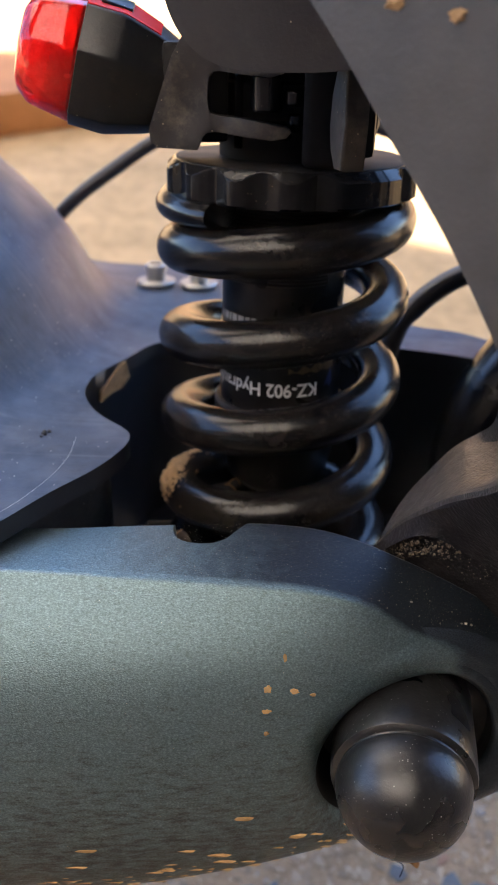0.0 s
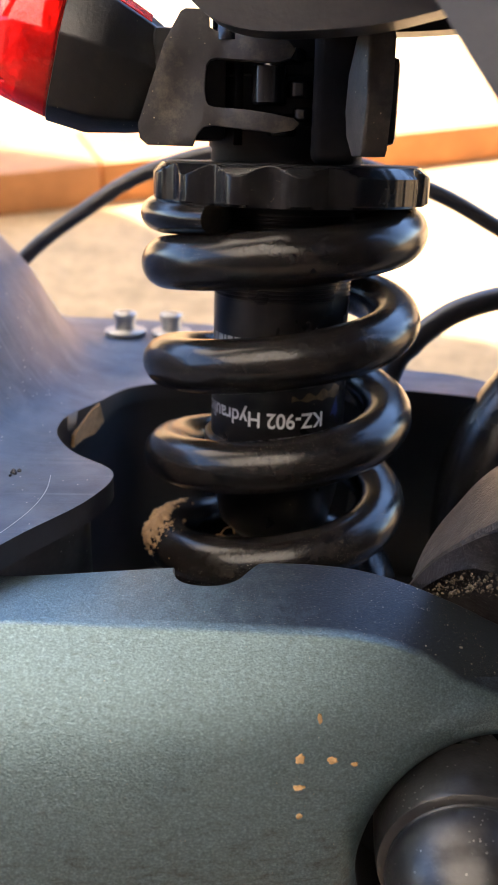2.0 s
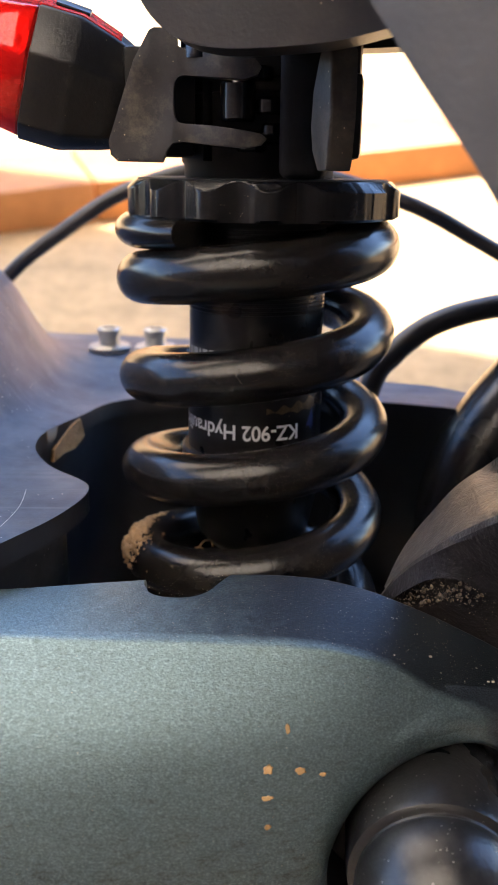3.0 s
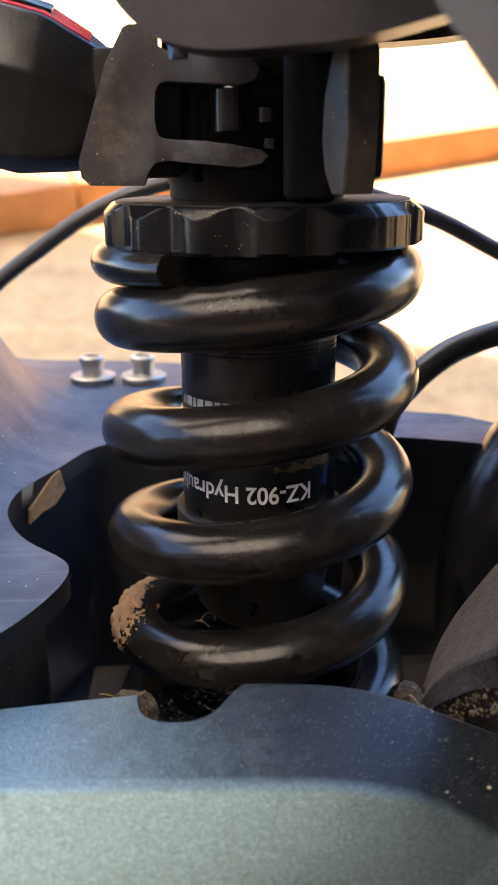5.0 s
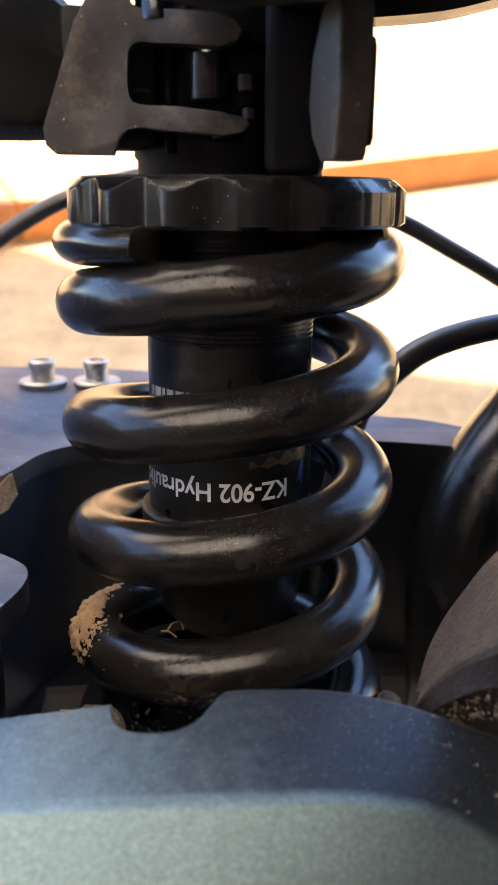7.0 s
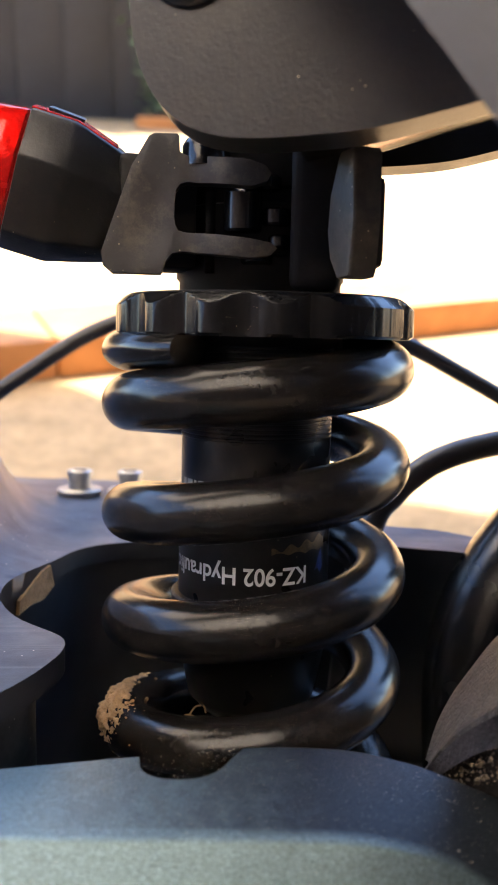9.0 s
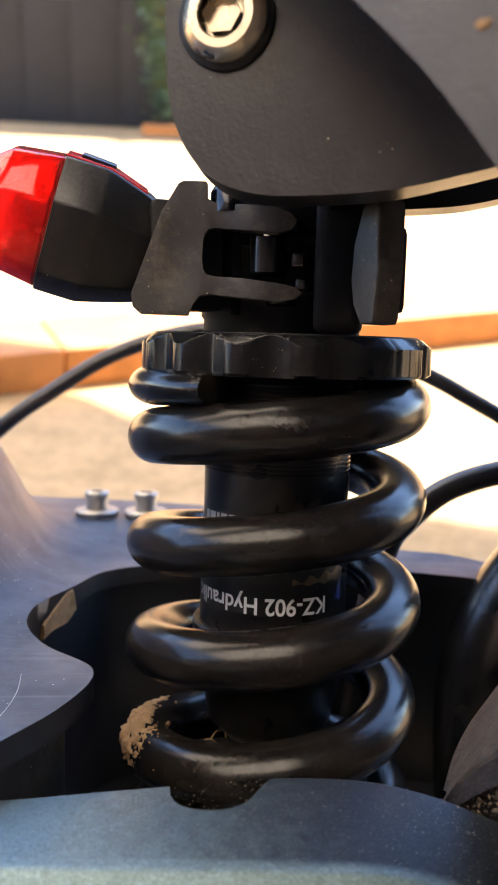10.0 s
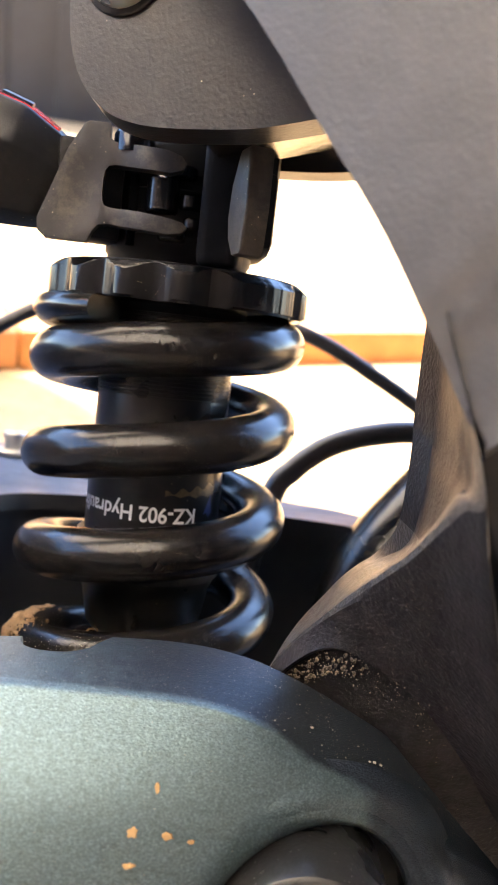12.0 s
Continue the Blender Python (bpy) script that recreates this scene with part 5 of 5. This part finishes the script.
def build_dirt():
    rng = random.Random(21)
    arm = bpy.data.objects["swing_arm"]
    CRUST = material("tan_mud_crust", (0.40, 0.25, 0.11), 0.9, 0.0, 0.4, 900, 0.0001, 2000)
    bm = bmesh.new()
    for x, z, rx, rz in ((-0.2, -23.8, 0.85, 0.85), (4.3, -24.4, 0.9, 0.6), (7.4, -25.2, 0.7, 0.35), (-0.4, -27.6, 1.0, 0.45), (-0.2, -31.6, 0.55, 0.5), (2.5, -19.0, 0.4, 1.0)):
        c, n = face_point(x, z)
        splat(bm, c, n, rx, rz, 0.14, rng, 15)
    for x, z, l, w in ((-31.5, -55.5, 2.4, 0.35), (-33.5, -60.0, 3.0, 0.3), (-4.0, -49.5, 2.0, 0.5), (-9.0, -59.0, 3.2, 0.4), (-8.0, -61.4, 3.0, 0.3), (5.5, -56.0, 2.6, 0.6), (-20, -63, 2.0, 0.2), (-14, -57, 2, 0.25)):
        c, n = face_point(x, z)
        splat(bm, c, n, l, w, 0.2, rng)
    for k in range(90):
        x = rng.uniform(-48, 24)
        z = rng.uniform(-68, -60) + 0.12 * x + (3 if rng.random() < 0.2 else 0)
        c, n = face_point(x, z)
        splat(bm, c, n, rng.uniform(0.4, 2.8), rng.uniform(0.04, 0.09), 0.05, rng, 7)
    ob = part("mud_splash", bm, CRUST, arm, "tan dried mud spots and streaks")
    tagged(ob, kind="stuff")
    FINE_SOIL = material("caked_soil", (0.125, 0.095, 0.06), 0.9, 0.0, 0.8, 1500)
    GRIT = material("pale_grit", (0.40, 0.36, 0.29), 0.8, 0.0, 0.5, 900)
    bm = bmesh.new()

    def grain(c, r):
        made = bmesh.ops.create_icosphere(bm, subdivisions=1, radius=r, matrix=Matrix.Translation(c) @ Matrix.Diagonal((rng.uniform(0.7, 1.3), rng.uniform(0.7, 1.3), rng.uniform(0.5, 0.9), 1)))
        return made

    for k in range(2300):
        x = -30 + 82 * rng.random() ** 0.75
        sec = arm_section(x)
        a, b = sec[2], sec[8]
        f = rng.random()
        grain((x, a[0] + (b[0] - a[0]) * f, a[1] + (b[1] - a[1]) * f + 0.45 * math.sin(f * math.pi)), rng.choice((0.02, 0.022, 0.025, 0.03, 0.035, 0.045, 0.06)) * (2.4 if x > 14 and rng.random() < 0.04 else 1.0))
    for k in range(160):
        x, z = rng.uniform(-40, 34), rng.uniform(-60, -12)
        c, n = face_point(x, z)
        grain(c, rng.choice((0.03, 0.04, 0.06)))
    for x, y, size in ((24.6, -63.0, 0.25), (35.2, -60.8, 0.32), (36.4, -60.4, 0.24), (34.4, -61.2, 0.2), (32.6, -60.4, 0.15), (36.9, -61.4, 0.18)):
        sec = arm_section(x)[2:9]
        z = next(a[1] + (b[1] - a[1]) * (y - a[0]) / (b[0] - a[0]) for a, b in zip(sec, sec[1:]) if b[0] <= y <= a[0])
        splat(bm, Vector((x, y, z)), Vector((0, -0.6, 0.8)), size * 1.5, size * 0.8, 0.12, rng, 11)
    tagged(part("grit", bm, GRIT, arm, "pale grit and dust grains"), kind="stuff")
    # clod of mud on the spring's lower coil
    bm = bmesh.new()
    rows = []
    for i in range(73):
        turn = 1450 + 100 * i / 72
        a = radians(236 - turn)
        row = []
        for j in range(61):
            t = radians(-35 + 170 * j / 60)
            e = max(0.0, 1 - ((turn - 1502) / 36) ** 2) * max(0.0, 1 - ((math.degrees(t) - 40) / 60) ** 2)
            q = Vector((turn * 0.4, math.degrees(t) * 0.09, 0))
            lump = noise.noise(q * 0.45) * 0.9 + noise.noise(q * 1.1) * 1.0 + noise.noise(q * 2.6) * 0.5
            d = WIRE - 0.3 + (0.95 * e ** 0.8 + 0.8 * lump * min(1.0, 3 * e)) * (1 if e > 0 else 0)
            c = COIL + d * math.cos(t)
            row.append(bm.verts.new((c * math.cos(a), c * math.sin(a), helix_height(turn) + d * math.sin(t))))
        rows.append(row)
    for a, b in zip(rows, rows[1:]):
        for j in range(60):
            bm.faces.new((a[j], a[j + 1], b[j + 1], b[j]))
    for k in range(80):
        turn = rng.gauss(1500, 19)
        a = radians(236 - turn)
        t = radians(rng.gauss(40, 36))
        r = rng.choice((0.15, 0.2, 0.3, 0.45))
        d = WIRE + 0.2 * (abs(turn - 1502) < 30)
        p = Vector(((COIL + d * math.cos(t)) * math.cos(a), (COIL + d * math.cos(t)) * math.sin(a), helix_height(turn) + d * math.sin(t)))
        made = bmesh.ops.create_icosphere(bm, subdivisions=2, radius=r, matrix=Matrix.Translation(p) @ Euler((rng.random() * 6, rng.random() * 6, 0)).to_matrix().to_4x4() @ Matrix.Diagonal((1, rng.uniform(0.6, 1), rng.uniform(0.5, 0.9), 1)))
        for v in made["verts"]:
            v.co += noise.noise_vector(v.co * 1.4) * 0.3 * r
    clod = thing("dried_mud_clod", (-27, 0, -26), "crumbly tan clod of dried mud stuck on a coil", "mud", "", "stuff")
    part("clod", bm, MUD, clod, "", 80)
    bm = bmesh.new()
    for k in range(760):
        # grains lie thickest under the arm's tip and thin out along its lower edge
        at = HEM[66 - int(40 * rng.random() ** 1.6)]
        c = at + Vector((rng.gauss(1.2, 1.0), rng.gauss(0.8, 1.0), -5.5 * rng.random() + 0.4))
        r = rng.choice((0.03, 0.035, 0.04, 0.05, 0.06, 0.07, 0.09, 0.12, 0.17))
        bmesh.ops.create_icosphere(bm, subdivisions=1, radius=r, matrix=Matrix.Translation(c) @ Euler((rng.random() * 6, rng.random() * 6, 0)).to_matrix().to_4x4() @ Matrix.Diagonal((1, 0.8, 0.6, 1)))
    tagged(part("caked_grit", bm, FINE_SOIL, bpy.data.objects["neck_panel"], "brown grit caked along the arm's foot"), kind="stuff")
    bm = bmesh.new()
    for k in range(110):
        c = HEM[66 - int(26 * rng.random())] + Vector((rng.gauss(1.0, 0.5), rng.gauss(1.0, 0.7), -1.2 - 3.4 * rng.random()))
        made = bmesh.ops.create_icosphere(bm, subdivisions=2, radius=rng.uniform(0.14, 0.42), matrix=Matrix.Translation(c) @ Euler((rng.random() * 6, rng.random() * 6, 0)).to_matrix().to_4x4() @ Matrix.Diagonal((1, 0.8, 0.6, 1)))
        for v in made["verts"]:
            v.co += noise.noise_vector(v.co * 1.6) * 0.2
    tagged(part("packed_grit", bm, DARK_SOIL, bpy.data.objects["neck_panel"], "dark brown soil packed under the arm's tip"), kind="stuff")
    # leaf and grass stalk hanging below the pivot cap
    leaf = thing("dry_leaf", (27.0, -69, -58), "curled brown dry leaf caught under the swing arm", "leaf")
    bm = bmesh.new()
    spine = curve_points([(26.6, -68.5, -64.5), (27.4, -69.4, -67.6), (28.8, -70, -70.2), (30.4, -70.4, -72.6)], 10)
    rows = []
    for k, p in enumerate(spine):
        w = 0.4 + 1.0 * math.sin(k / 10 * math.pi) ** 0.6
        rows.append([bm.verts.new(p + Vector((dx * w, dy, 0))) for dx, dy in ((-1, 0.3), (-0.5, -0.1), (0, -0.25), (0.5, -0.1), (1, 0.3), (0.5, 0.15), (0, 0.0), (-0.5, 0.15))])
    for a, b in zip(rows, rows[1:]):
        for k in range(8):
            bm.faces.new((a[k], a[(k + 1) % 8], b[(k + 1) % 8], b[k]))
    bm.faces.new(rows[0])
    bm.faces.new(rows[-1])
    part("blade", bm, LEAF, leaf)
    bm = sweep(bmesh.new(), curve_points([(26.0, -66.5, -64), (25.3, -69.0, -68.2), (26.0, -69.6, -71.4), (27.8, -70, -72.8), (27.4, -70, -76)], 24), 0.11, 6)
    part("stalk", bm, TYRE, leaf, "thin dark stalk")
    # straw caught inside the spring
    straw = thing("dry_straw", (-6, -6, -27), "wisps of dry straw caught inside the spring", "straw", "", "stuff")
    bm = bmesh.new()
    spots = [(-5, -10, -24, 7, 6, 2)] * 14 + [(-22, -28, -27, 3, 3, 1)] * 5 + [(-12, -44, -26, 5, 3, 3)] * 8 + [(26, -16, -36, 2, 4, 2)] * 8
    for sx, sy, sz, wx, wy, wz in spots:
        p = Vector((sx + rng.uniform(-wx, wx), sy + rng.uniform(-wy, wy), sz + rng.uniform(-wz, wz)))
        d = Vector((rng.gauss(0, 1), rng.gauss(0, 1), rng.gauss(0.5, 0.8))).normalized() * rng.uniform(2, 5)
        sweep(bm, curve_points([p, p + d * 0.5 + Vector((0, 0, 0.6)), p + d], 6), 0.16, 5)
    part("wisps", bm, MUD, straw)
    for c, size in (((-22.5, -27, -27.5), (4.2, 4.0, 3.6)), ((-11.5, -42.5, -27), (6.5, 3.2, 5.0)), ((26.5, -14, -37), (2.6, 4.0, 3.6))):
        bm = bmesh.new()
        bmesh.ops.create_icosphere(bm, subdivisions=5, radius=1.0, matrix=Matrix.Translation(c) @ Matrix.Diagonal((*size, 1)))
        for v in bm.verts:
            v.co += noise.noise_vector(v.co * 0.3) * 0.9 + noise.noise_vector(v.co * 1.1) * 0.35
        part("packed_soil", bm, DARK_SOIL, scooter, "packed brown soil and fibres below the spring")
    for name, words, c, r in (("stone_chip", "small grey stone chip resting inside the spring", (5.9, -8.0, -24.4), 1.9), ("bark_flake", "pale flake of bark resting inside the spring", (-9.5, -15, -22.8), 1.7)):
        bm = bmesh.new()
        bmesh.ops.create_icosphere(bm, subdivisions=3, radius=r, matrix=Matrix.Translation(c) @ Matrix.Diagonal((1.25, 0.8, 0.6, 1)))
        for v in bm.verts:
            v.co += noise.noise_vector(v.co * 0.7) * 0.5
        part(name, bm, PALE_CHIP if name == "stone_chip" else MUD, scooter, words)
    # hair and a seed on the mudguard
    guard = bpy.data.objects["mudguard"]
    bm = sweep(bmesh.new(), curve_points([(-43.0, -25, -2.8), (-42.4, -33, -2.8), (-43.5, -42, -2.8), (-47, -53, -2.8), (-51.5, -62, -2.8), (-54, -67, -3.4)], 30), 0.026, 5)
    part("hair", bm, WHITE_INK, guard, "pale hair lying on the plastic")
    bm = bmesh.new()
    for k in range(6):
        bmesh.ops.create_icosphere(bm, subdivisions=1, radius=rng.uniform(0.3, 0.6), matrix=Matrix.Translation((-50.2 + rng.gauss(0, 0.5), -23.8 + rng.gauss(0, 0.8), -2.8)))
    part("seed", bm, TYRE, guard)


build_dirt()
